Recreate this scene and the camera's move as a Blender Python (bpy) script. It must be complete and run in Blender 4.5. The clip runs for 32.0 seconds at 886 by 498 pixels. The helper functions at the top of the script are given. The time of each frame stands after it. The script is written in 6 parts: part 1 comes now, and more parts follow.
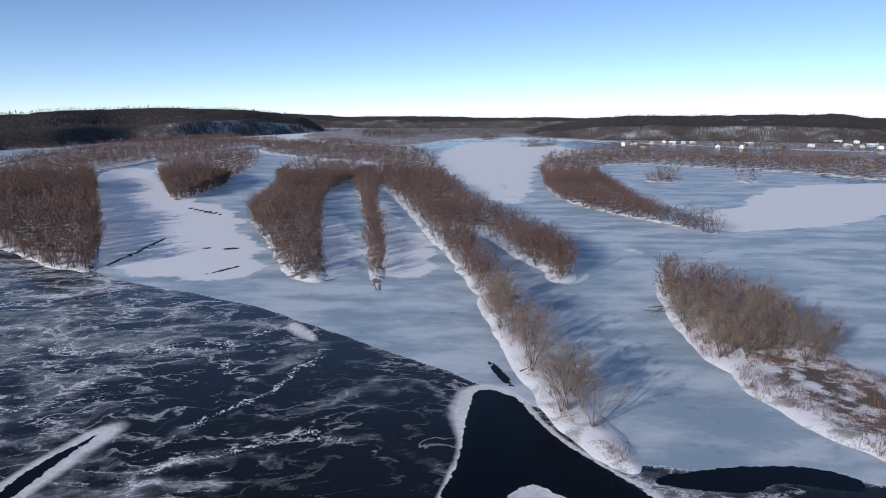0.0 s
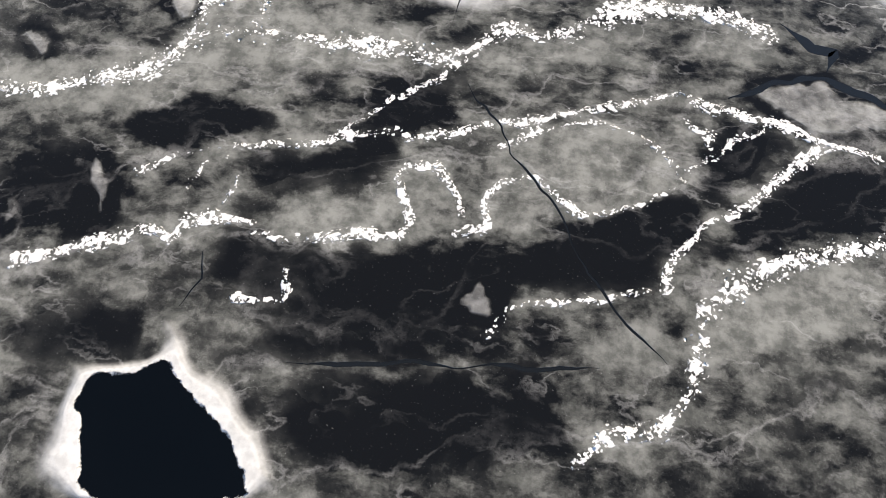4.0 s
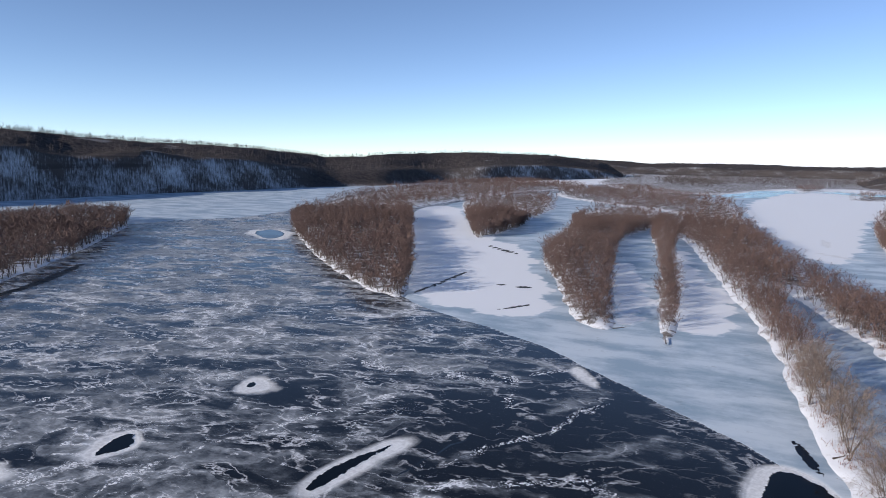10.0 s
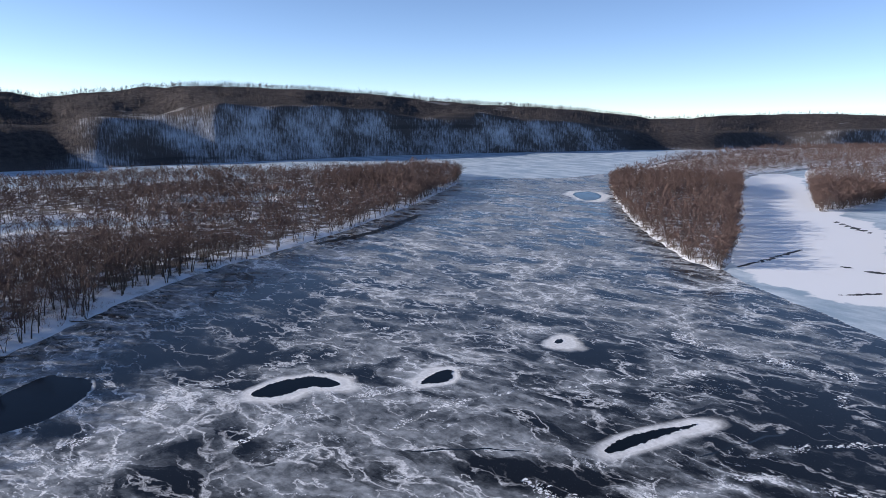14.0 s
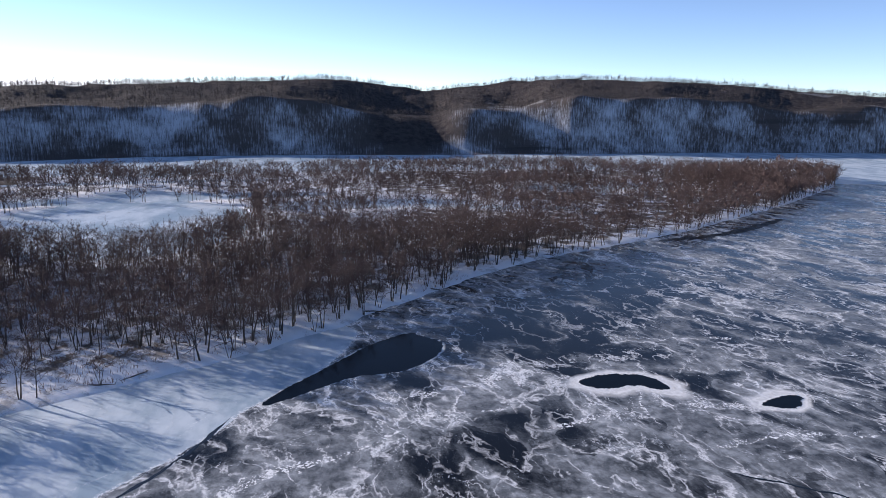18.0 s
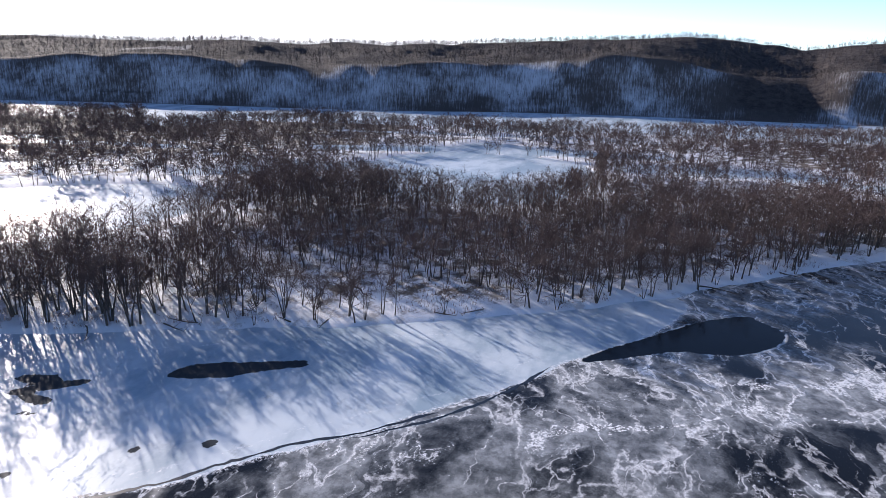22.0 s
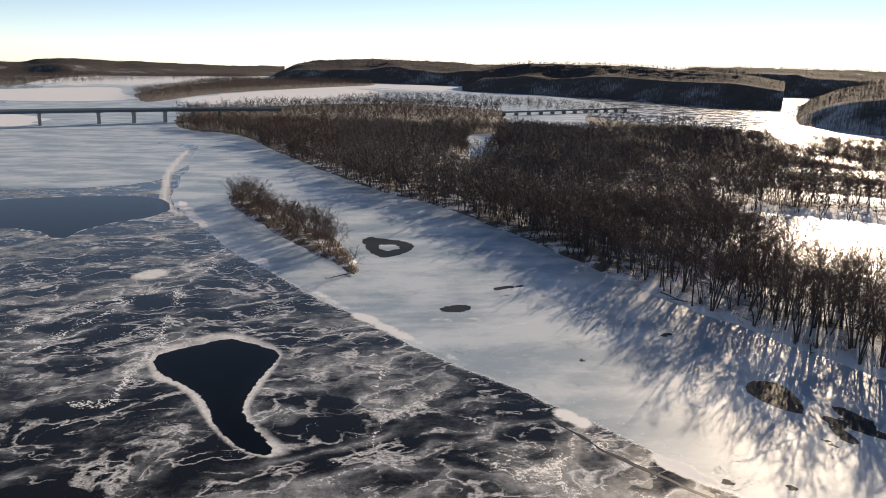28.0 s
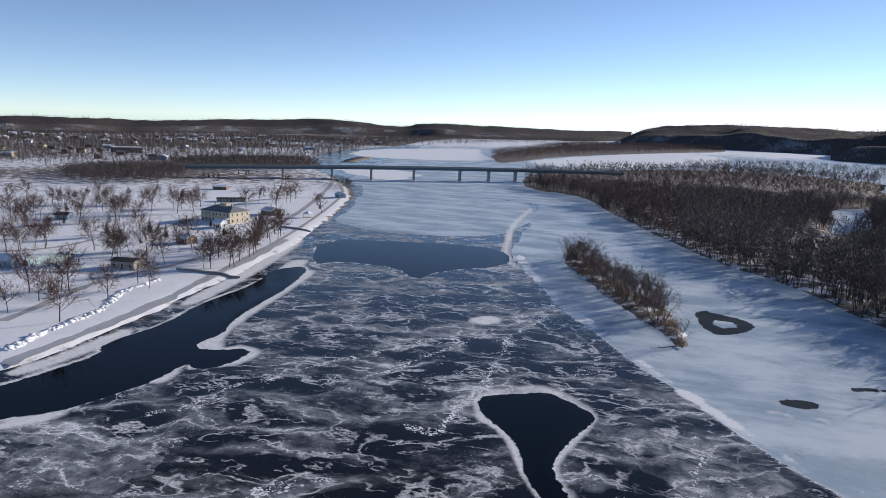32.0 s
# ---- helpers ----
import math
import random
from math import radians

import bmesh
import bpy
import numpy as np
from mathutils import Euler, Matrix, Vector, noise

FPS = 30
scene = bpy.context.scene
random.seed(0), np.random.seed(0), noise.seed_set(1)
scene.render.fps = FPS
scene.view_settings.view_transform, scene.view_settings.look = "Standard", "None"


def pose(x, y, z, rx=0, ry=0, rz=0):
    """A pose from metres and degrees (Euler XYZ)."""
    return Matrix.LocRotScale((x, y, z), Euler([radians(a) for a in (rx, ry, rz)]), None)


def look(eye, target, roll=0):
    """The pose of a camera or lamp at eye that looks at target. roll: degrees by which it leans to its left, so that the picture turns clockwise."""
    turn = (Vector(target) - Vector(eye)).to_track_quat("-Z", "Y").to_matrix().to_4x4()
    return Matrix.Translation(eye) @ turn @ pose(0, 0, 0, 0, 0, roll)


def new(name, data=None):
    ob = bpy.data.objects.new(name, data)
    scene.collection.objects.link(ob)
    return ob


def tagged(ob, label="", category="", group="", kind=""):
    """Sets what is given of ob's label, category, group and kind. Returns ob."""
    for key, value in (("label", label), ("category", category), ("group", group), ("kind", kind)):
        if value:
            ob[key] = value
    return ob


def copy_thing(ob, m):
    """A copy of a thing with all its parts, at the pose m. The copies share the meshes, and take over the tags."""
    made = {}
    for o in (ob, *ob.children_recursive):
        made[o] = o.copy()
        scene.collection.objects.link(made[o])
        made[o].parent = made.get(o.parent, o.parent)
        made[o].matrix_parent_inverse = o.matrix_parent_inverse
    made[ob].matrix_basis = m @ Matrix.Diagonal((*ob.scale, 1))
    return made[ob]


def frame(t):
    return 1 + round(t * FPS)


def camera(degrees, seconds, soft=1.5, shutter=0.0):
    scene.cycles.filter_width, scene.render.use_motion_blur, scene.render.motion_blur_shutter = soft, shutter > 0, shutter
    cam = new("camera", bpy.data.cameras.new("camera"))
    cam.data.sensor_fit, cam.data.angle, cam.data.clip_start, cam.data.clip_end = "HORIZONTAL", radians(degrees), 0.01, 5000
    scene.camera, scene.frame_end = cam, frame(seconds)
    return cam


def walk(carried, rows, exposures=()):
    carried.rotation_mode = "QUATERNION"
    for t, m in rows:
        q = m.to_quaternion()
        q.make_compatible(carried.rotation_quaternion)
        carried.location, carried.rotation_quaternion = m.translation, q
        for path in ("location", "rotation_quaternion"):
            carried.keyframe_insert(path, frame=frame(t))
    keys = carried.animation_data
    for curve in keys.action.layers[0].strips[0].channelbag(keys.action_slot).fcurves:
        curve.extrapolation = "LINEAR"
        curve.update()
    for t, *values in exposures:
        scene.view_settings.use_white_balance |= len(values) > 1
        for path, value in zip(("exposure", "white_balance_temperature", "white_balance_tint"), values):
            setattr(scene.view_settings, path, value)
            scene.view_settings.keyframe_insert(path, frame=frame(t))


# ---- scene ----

# The camera hangs at one spot 70 m over the river and turns: seconds, heading to the left, tilt, lean (degrees)
EYE = (0, 0, 70)
cam = camera(64.94, 32.0, soft=0.7)
PATH = [
    (0.0, -0.17, -10.95, 0.29),
    (0.5, 1.37, -17.40, 0.56),
    (1.0, 2.37, -25.12, 0.92),
    (1.5, 3.23, -32.94, 1.23),
    (2.0, 3.90, -40.78, 1.63),
    (2.5, 4.38, -48.52, 2.17),
    (3.0, 4.50, -55.88, 2.85),
    (3.5, 4.43, -61.47, 3.47),
    (4.2, 4.85, -64.30, 3.05),
    (4.8, 4.95, -61.20, 2.75),
    (5.5, 4.85, -53.94, 2.73),
    (6.0, 5.76, -48.07, 2.38),
    (6.5, 8.24, -42.30, 2.09),
    (7.0, 11.10, -36.46, 1.90),
    (7.5, 13.79, -30.60, 1.61),
    (8.0, 16.42, -24.67, 1.45),
    (8.5, 18.92, -18.68, 1.29),
    (9.0, 20.48, -12.49, 1.17),
    (9.5, 21.57, -7.74, 1.09),
    (10.0, 23.80, -7.58, 1.08),
    (10.5, 26.49, -9.61, 1.09),
    (11.0, 29.23, -10.91, 1.09),
    (11.5, 32.30, -10.95, 1.03),
    (12.0, 35.61, -10.97, 1.02),
    (12.5, 39.00, -10.99, 1.00),
    (13.0, 42.47, -11.01, 0.97),
    (13.5, 46.00, -11.01, 0.98),
    (14.0, 49.54, -11.13, 1.06),
    (14.5, 53.07, -11.45, 1.03),
    (16.5, 67.05, -12.30, 1.09),
    (17.0, 70.59, -12.31, 1.08),
    (17.5, 74.14, -12.30, 1.15),
    (18.0, 77.65, -12.25, 1.11),
    (18.5, 81.17, -12.29, 1.14),
    (19.0, 84.75, -12.26, 1.14),
    (19.5, 88.27, -12.59, 1.17),
    (20.0, 91.71, -13.13, 1.16),
    (20.5, 95.12, -13.84, 1.21),
    (21.0, 98.54, -14.61, 1.26),
    (21.5, 102.00, -15.35, 1.34),
    (22.0, 105.51, -16.03, 1.40),
    (22.5, 109.43, -16.48, 1.48),
    (23.0, 114.77, -16.40, 1.49),
    (23.5, 120.59, -15.76, 1.48),
    (24.0, 126.44, -15.00, 1.49),
    (24.5, 132.28, -14.42, 1.46),
    (25.0, 138.11, -14.61, 1.50),
    (25.5, 143.85, -14.82, 1.49),
    (26.0, 149.63, -14.96, 1.52),
    (26.5, 155.40, -15.08, 1.48),
    (28.5, 175.35, -13.88, 1.56),
    (29.0, 178.71, -11.53, 1.63),
    (29.5, 182.04, -10.44, 1.57),
    (30.0, 185.43, -10.42, 1.58),
    (30.5, 188.80, -10.43, 1.57),
    (31.0, 192.19, -10.43, 1.60),
    (31.5, 195.50, -10.46, 1.62),
    (32.0, 198.69, -10.46, 1.64),
]
walk(cam, [(t, pose(*EYE, 0, 0, yaw) @ pose(0, 0, 0, 90 + tilt) @ pose(0, 0, 0, 0, 0, lean)) for t, yaw, tilt, lean in PATH],
     exposures=[(0, 0.15, 6100, 13), (1, 0.55, 6200, 13), (2, 0.95, 6900, 13), (3, 1.27, 7600, 10), (3.5, 1.36, 7800, 9), (5.5, 1.45, 7900, 9),
                (6, 1.56, 7700, 9), (7, 1.52, 7500, 8), (8, 1.38, 7300, 8), (9, 0.86, 6700, 13), (10, 0.47, 6300, 13), (13, 0.55, 6200, 13),
                (17, 0.70, 6300, 17), (19, 0.72, 6250, 17), (22, 0.92, 6300, 17), (23, 0.72, 6600, 14), (24, 0.54, 7200, 13), (25, 0.36, 7500, 13), (26, 0.10, 7900, 13), (28.5, 0.40, 8400, 14), (29, 0.38, 8100, 13), (30, 0.18, 7300, 9),
                (31, 0.24, 6950, 10), (32, 0.25, 6400, 13)])

# ---- sky and sun ----
SUN_AZ, SUN_EL = 141.5, 15.5
world = bpy.data.worlds.new("winter_sky")
scene.world = world
world.use_nodes = True
wn = world.node_tree
sky = wn.nodes.new("ShaderNodeTexSky")
sky.sky_type = "NISHITA"
sky.sun_disc = False
sky.sun_elevation = radians(SUN_EL)
sky.sun_rotation = radians(-SUN_AZ)
sky.air_density, sky.dust_density, sky.ozone_density = 0.46, 0.0, 1.3
wn.nodes["Background"].inputs[1].default_value = 0.124
# each sky channel is capped, so that the band near the horizon doesn't glare
sky_cap = wn.nodes.new("ShaderNodeMix")
sky_cap.data_type, sky_cap.blend_type = "RGBA", "DARKEN"
sky_cap.inputs[0].default_value = 1.0
sky_cap.inputs[7].default_value = (7.8, 8.1, 8.3, 1)
wn.links.new(sky.outputs[0], sky_cap.inputs[6])
wn.links.new(sky_cap.outputs[2], wn.nodes["Background"].inputs[0])
sun = new("sun", bpy.data.lights.new("sun", "SUN"))
sun.data.energy, sun.data.angle, sun.data.color = 5.0, radians(0.53), (1.0, 0.91, 0.80)
az, el = radians(SUN_AZ), radians(SUN_EL)
sun.matrix_world = look((-math.sin(az) * math.cos(el) * 500, math.cos(az) * math.cos(el) * 500, math.sin(el) * 500), (0, 0, 0))


# ---- material helpers ----
class Nodes:
    """A short way to write node trees."""

    def __init__(self, name):
        self.mat = bpy.data.materials.new(name)
        self.mat.use_nodes = True
        self.t = self.mat.node_tree
        self.bsdf = self.t.nodes["Principled BSDF"]
        self.pos = self.t.nodes.new("ShaderNodeNewGeometry").outputs["Position"]

    def put(self, socket, value):
        if isinstance(value, bpy.types.NodeSocket):
            self.t.links.new(value, socket)
        elif isinstance(value, (tuple, list)) and len(value) == 3 and socket.type == "RGBA":
            socket.default_value = (*value, 1)
        else:
            socket.default_value = value

    def set(self, **kw):
        for k, v in kw.items():
            self.put(self.bsdf.inputs[k.replace("_", " ")], v)
        return self.mat

    def math(self, op, a, b=0.0, c=0.0, clamp=False):
        n = self.t.nodes.new("ShaderNodeMath")
        n.operation, n.use_clamp = op, clamp
        for s, v in zip(n.inputs, (a, b, c)):
            self.put(s, v)
        return n.outputs[0]

    def vmath(self, op, a, b):
        n = self.t.nodes.new("ShaderNodeVectorMath")
        n.operation = op
        self.put(n.inputs[0], a)
        self.put(n.inputs[3] if op == "SCALE" else n.inputs[1], b)
        return n.outputs[0]

    def attr(self, name):
        n = self.t.nodes.new("ShaderNodeAttribute")
        n.attribute_name = name
        return n.outputs["Fac"]

    def noise(self, scale, detail=4.0, rough=0.55, vec=None, warp=0.0, color=False):
        n = self.t.nodes.new("ShaderNodeTexNoise")
        self.put(n.inputs["Vector"], vec if vec is not None else self.pos)
        self.put(n.inputs["Scale"], scale)
        self.put(n.inputs["Detail"], detail)
        self.put(n.inputs["Roughness"], rough)
        self.put(n.inputs["Distortion"], warp)
        return n.outputs["Color" if color else "Fac"]

    def cells(self, scale, vec=None, feature="DISTANCE_TO_EDGE", out="Distance", rand=1.0):
        n = self.t.nodes.new("ShaderNodeTexVoronoi")
        n.feature = feature
        self.put(n.inputs["Vector"], vec if vec is not None else self.pos)
        self.put(n.inputs["Scale"], scale)
        self.put(n.inputs["Randomness"], rand)
        return n.outputs[out]

    def ramp(self, x, lo, hi, a=0.0, b=1.0, smooth=True):
        n = self.t.nodes.new("ShaderNodeMapRange")
        n.interpolation_type = "SMOOTHSTEP" if smooth else "LINEAR"
        for s, v in zip(n.inputs, (x, lo, hi, a, b)):
            self.put(s, v)
        return n.outputs[0]

    def mix(self, f, a, b):
        n = self.t.nodes.new("ShaderNodeMix")
        n.data_type = "RGBA"
        self.put(n.inputs[0], f)
        self.put(n.inputs[6], a)
        self.put(n.inputs[7], b)
        return n.outputs[2]

    def bump(self, h, strength=0.4, dist=0.1):
        n = self.t.nodes.new("ShaderNodeBump")
        self.put(n.inputs["Height"], h)
        self.put(n.inputs["Strength"], strength)
        self.put(n.inputs["Distance"], dist)
        self.put(self.bsdf.inputs["Normal"], n.outputs[0])

    def stretch(self, sx, sy, sz=1.0, vec=None):
        return self.vmath("MULTIPLY", vec if vec is not None else self.pos, (sx, sy, sz))

    def random(self):
        return self.t.nodes.new("ShaderNodeObjectInfo").outputs["Random"]

    def island(self):
        return self.t.nodes.new("ShaderNodeNewGeometry").outputs["Random Per Island"]


def ice_material():
    n = Nodes("river_ice")
    # warped coordinates, drawn out along the pressure ridges
    w = n.vmath("SUBTRACT", n.noise(0.028, 3, 0.6, color=True), (0.5, 0.5, 0.5))
    w2 = n.vmath("SUBTRACT", n.noise(0.22, 5, 0.65, color=True), (0.5, 0.5, 0.5))
    p = n.vmath("ADD", n.pos, n.vmath("SCALE", w, 34.0))
    p = n.vmath("ADD", p, n.vmath("SCALE", w2, 3.5))
    spin = n.t.nodes.new("ShaderNodeVectorRotate")
    spin.rotation_type = "Z_AXIS"
    n.put(spin.inputs["Vector"], p)
    n.put(spin.inputs["Angle"], -0.26)
    p = spin.outputs[0]
    ps = n.stretch(0.5, 1.35, 1.0, p)
    e1 = n.cells(0.05, ps)
    chunk = n.noise(1.5, 7, 0.78)
    lump = n.noise(0.22, 5, 0.65)
    # crusty white ridges along some plate edges, and veins that wander across: fragments crowd towards their middle
    alive = n.ramp(n.noise(0.03, 3, 0.5), 0.38, 0.62)
    l1 = n.math("MULTIPLY", n.ramp(e1, 0.0, n.math("MULTIPLY", lump, 0.17), 1.0, 0.0, False), alive)
    vein = n.math("ABSOLUTE", n.math("SUBTRACT", n.noise(0.035, 6, 0.62, n.stretch(0.55, 1.4, 1.0, p)), 0.5))
    awake = n.ramp(n.noise(0.045, 3, 0.5, n.stretch(1.0, 1.0, 1.0, n.vmath("ADD", n.pos, (300.0, 120.0, 0.0)))), 0.42, 0.60)
    l2 = n.math("MULTIPLY", n.ramp(vein, 0.0, n.math("MULTIPLY", lump, 0.06), 1.0, 0.0, False), awake)
    e3 = n.cells(0.13, n.stretch(0.6, 1.3, 1.0, n.vmath("ADD", p, n.vmath("SCALE", w2, 4.0))))
    stir = n.ramp(n.noise(0.05, 4, 0.55, n.vmath("ADD", n.pos, (70.0, -400.0, 0.0))), 0.42, 0.62)
    l3 = n.math("MULTIPLY", n.ramp(e3, 0.0, n.math("MULTIPLY", lump, 0.14), 0.80, 0.0, False), stir)
    tone, wild = n.attr("tone"), n.attr("wild")
    busy = n.ramp(tone, -0.22, 0.02, 0.15, 1.0)
    far_off = n.ramp(wild, 0.45, 1.0, 0.12, 1.0, False)
    drawn = n.attr("line")
    loose = n.math("MULTIPLY", n.math("MULTIPLY", n.math("MAXIMUM", n.math("MAXIMUM", l1, l3), n.math("MULTIPLY", l2, 0.9)), far_off), busy)
    lines = n.math("MAXIMUM", loose, drawn)
    crust = n.ramp(n.math("ADD", chunk, n.math("MULTIPLY", loose, 0.33)), 0.735, 0.81)
    # broken flakes of two sizes crowd the pressure ridges
    near = n.math("SUBTRACT", 1.0, far_off)
    pv = n.vmath("ADD", n.pos, n.vmath("SCALE", w2, 1.4))
    heap = n.math("ADD", n.math("MULTIPLY", drawn, 1.05), n.math("SUBTRACT", n.math("MULTIPLY", lump, 0.55), 0.42))
    for size, lot in ((1.5, 0.95), (3.6, 0.95)):
        flake = n.t.nodes.new("ShaderNodeSeparateColor")
        n.put(flake.inputs[0], n.cells(size, pv, "F1", "Color"))
        crust = n.math("MAXIMUM", crust, n.ramp(n.math("SUBTRACT", heap, n.math("MULTIPLY", flake.outputs[0], lot)), 0.0, 0.07))
    # hair-thin healed cracks, with grey frost on both sides
    pf = n.vmath("ADD", n.pos, n.vmath("SCALE", w2, 2.5))
    c1 = n.math("ABSOLUTE", n.math("SUBTRACT", n.noise(0.045, 5, 0.52, n.stretch(0.6, 1.3, 1.0, n.vmath("ADD", p, (510.0, 90.0, 0.0)))), 0.5))
    c2 = n.math("ABSOLUTE", n.math("SUBTRACT", n.noise(0.085, 5, 0.52, n.stretch(0.6, 1.2, 1.0, n.vmath("ADD", pf, (90.0, 740.0, 0.0)))), 0.5))
    gate = n.noise(0.12, 4, 0.6, n.vmath("ADD", n.pos, (33.0, 61.0, 0.0)))
    k1 = n.math("MULTIPLY", n.ramp(c1, 0.0, 0.018, 1.0, 0.0, False), n.ramp(gate, 0.36, 0.52))
    k2 = n.math("MULTIPLY", n.ramp(c2, 0.0, 0.013, 1.0, 0.0, False), n.ramp(gate, 0.44, 0.58))
    crack = n.math("MULTIPLY", n.math("MULTIPLY", n.math("MAXIMUM", k1, k2), n.ramp(chunk, 0.34, 0.54)), n.math("MULTIPLY", n.math("MAXIMUM", far_off, 0.2), busy))
    frost = n.math("ADD", n.math("MULTIPLY", n.ramp(c1, 0.0, 0.10, 1.0, 0.0), 0.12), n.math("MULTIPLY", n.ramp(c2, 0.0, 0.07, 1.0, 0.0), 0.06))
    sep = n.t.nodes.new("ShaderNodeSeparateColor")
    n.put(sep.inputs[0], n.cells(0.05, ps, "F1", "Color"))
    cloud = n.noise(0.075, 6, 0.54, n.stretch(0.55, 1.3, 1.0, p))
    fine = n.noise(2.4, 6, 0.75)
    mottle = n.noise(0.55, 7, 0.62, n.stretch(0.7, 1.2, 1.0, n.vmath("ADD", n.pos, n.vmath("SCALE", w2, 2.0))))
    margin = n.ramp(n.math("ADD", e1, n.math("MULTIPLY", n.math("SUBTRACT", cloud, 0.5), 0.75)), 0.0, 0.30, 1.0, 0.0)
    grey = n.math("MULTIPLY", margin, n.math("ADD", 0.30, n.math("MULTIPLY", alive, 0.34)))
    grey = n.math("ADD", grey, n.math("MULTIPLY", n.ramp(sep.outputs[0], 0.55, 0.95), 0.32))
    grey = n.math("ADD", grey, n.math("MULTIPLY", n.math("SUBTRACT", cloud, 0.5), 1.1))
    grey = n.math("ADD", grey, n.math("ADD", n.math("MULTIPLY", n.math("SUBTRACT", mottle, 0.5), 0.55), n.math("MULTIPLY", n.math("SUBTRACT", fine, 0.5), 0.25)))
    grey = n.math("ADD", grey, n.math("ADD", n.math("MULTIPLY", frost, 0.8), n.math("ADD", n.math("MULTIPLY", tone, 2.2), n.math("MULTIPLY", lines, 0.28))))
    grey = n.ramp(grey, 0.12, 1.06)
    # below the camera: soft clouds of frozen-in air between clear black plates
    soft = n.math("ADD", n.math("MULTIPLY", n.noise(0.24, 7, 0.60, n.stretch(0.75, 1.25, 1.0, pf)), 1.15), n.math("MULTIPLY", n.noise(0.9, 5, 0.65, pf), 0.22))
    soft = n.math("ADD", n.math("ADD", soft, n.math("MULTIPLY", tone, 1.35)), n.math("MULTIPLY", n.math("SUBTRACT", fine, 0.5), 0.13))
    soft = n.ramp(soft, 0.58, 0.95)
    grey = n.math("ADD", n.math("MULTIPLY", grey, far_off), n.math("MULTIPLY", soft, near))
    haze = n.ramp(n.noise(0.35, 7, 0.7), 0.35, 0.65)
    # the far grey is tinted blue: sky reflection put into the ice colour
    milk = n.mix(near, n.mix(haze, (0.12, 0.132, 0.145), (0.36, 0.385, 0.41)), n.mix(haze, (0.125, 0.13, 0.12), (0.30, 0.305, 0.285)))
    base = n.mix(grey, (0.008, 0.009, 0.011), milk)
    base = n.mix(n.math("MULTIPLY", n.ramp(n.noise(3.5, 3, 0.6), 0.66, 0.74), 0.35), base, (0.5, 0.5, 0.5))
    base = n.mix(n.math("MULTIPLY", crack, 0.95), base, (0.82, 0.83, 0.85))
    base = n.mix(crust, base, (0.84, 0.85, 0.87))
    # pale, snow-dusted ice and wind-laid snow
    light, snow = n.attr("light"), n.attr("snow")
    drift = n.noise(0.035, 6, 0.62, n.stretch(0.7, 1.4))
    pale = n.mix(n.ramp(n.math("ADD", drift, n.math("MULTIPLY", n.math("SUBTRACT", n.noise(0.5, 5, 0.7), 0.5), 0.10)), 0.38, 0.62), (0.29, 0.38, 0.46), (0.56, 0.63, 0.69))
    scuff = n.noise(0.8, 6, 0.75, n.stretch(1.0, 0.6, 1.0, n.vmath("ADD", n.pos, n.vmath("SCALE", w2, 3.0))))
    pale = n.mix(n.math("MULTIPLY", n.ramp(scuff, 0.60, 0.72), 0.45), pale, (0.72, 0.76, 0.80))
    pale = n.mix(n.math("MULTIPLY", n.ramp(n.noise(0.09, 6, 0.7), 0.60, 0.70), 0.4), pale, (0.13, 0.16, 0.19))
    edge = n.math("ADD", light, n.math("MULTIPLY", n.math("SUBTRACT", n.noise(0.3, 6, 0.7), 0.5), 0.5))
    light_m = n.ramp(edge, 0.46, 0.54)
    col = n.mix(light_m, base, pale)
    sn = n.math("ADD", snow, n.math("MULTIPLY", n.math("SUBTRACT", n.noise(0.03, 6, 0.55, n.stretch(0.6, 1.1, 1.0, p)), 0.5), 1.2))
    snow_m = n.ramp(sn, 0.52, 0.60)
    col = n.mix(snow_m, col, (0.80, 0.82, 0.85))
    # white rims of the openings, layered and broken
    rim = n.attr("rim")
    rr = n.math("ADD", rim, n.math("MULTIPLY", n.math("SUBTRACT", n.noise(0.3, 5, 0.60), 0.5), 0.55))
    rim_m = n.math("MULTIPLY", n.ramp(rr, 0.30, 1.0), n.ramp(rim, 0.02, 0.25))
    col = n.mix(rim_m, col, n.mix(n.ramp(n.math("ADD", n.math("MULTIPLY", n.math("SINE", n.math("MULTIPLY", rim, 30.0)), 0.07), n.noise(0.9, 5, 0.6)), 0.25, 0.7), (0.60, 0.61, 0.62), (0.80, 0.81, 0.82)))
    ridge = n.attr("ridge")
    ridge_m = n.ramp(n.math("MULTIPLY", ridge, n.ramp(chunk, 0.35, 0.65)), 0.3, 0.7)
    col = n.mix(ridge_m, col, (0.80, 0.82, 0.85))
    wet = n.math("ADD", n.attr("wet"), n.math("MULTIPLY", n.math("SUBTRACT", n.noise(0.25, 7, 0.7), 0.5), 1.7))
    col = n.mix(n.ramp(wet, 0.45, 0.55, 0.0, 0.95), col, (0.018, 0.022, 0.027))
    hole = n.math("ADD", n.attr("hole"), n.math("MULTIPLY", n.math("SUBTRACT", n.noise(0.45, 7, 0.62), 0.5), 2.4))
    hole_m = n.ramp(hole, -0.12, 0.12, 1.0, 0.0)
    col = n.mix(hole_m, col, (0.003, 0.005, 0.008))
    white = n.math("MAXIMUM", n.math("MAXIMUM", n.math("MULTIPLY", snow_m, 0.9), rim_m), n.math("MULTIPLY", light_m, 0.55))
    wet_m = n.ramp(wet, 0.45, 0.55)
    rough = n.math("ADD", 0.14, n.math("MULTIPLY", n.math("MAXIMUM", white, n.math("MAXIMUM", crust, n.math("MULTIPLY", grey, 0.6))), 0.55))
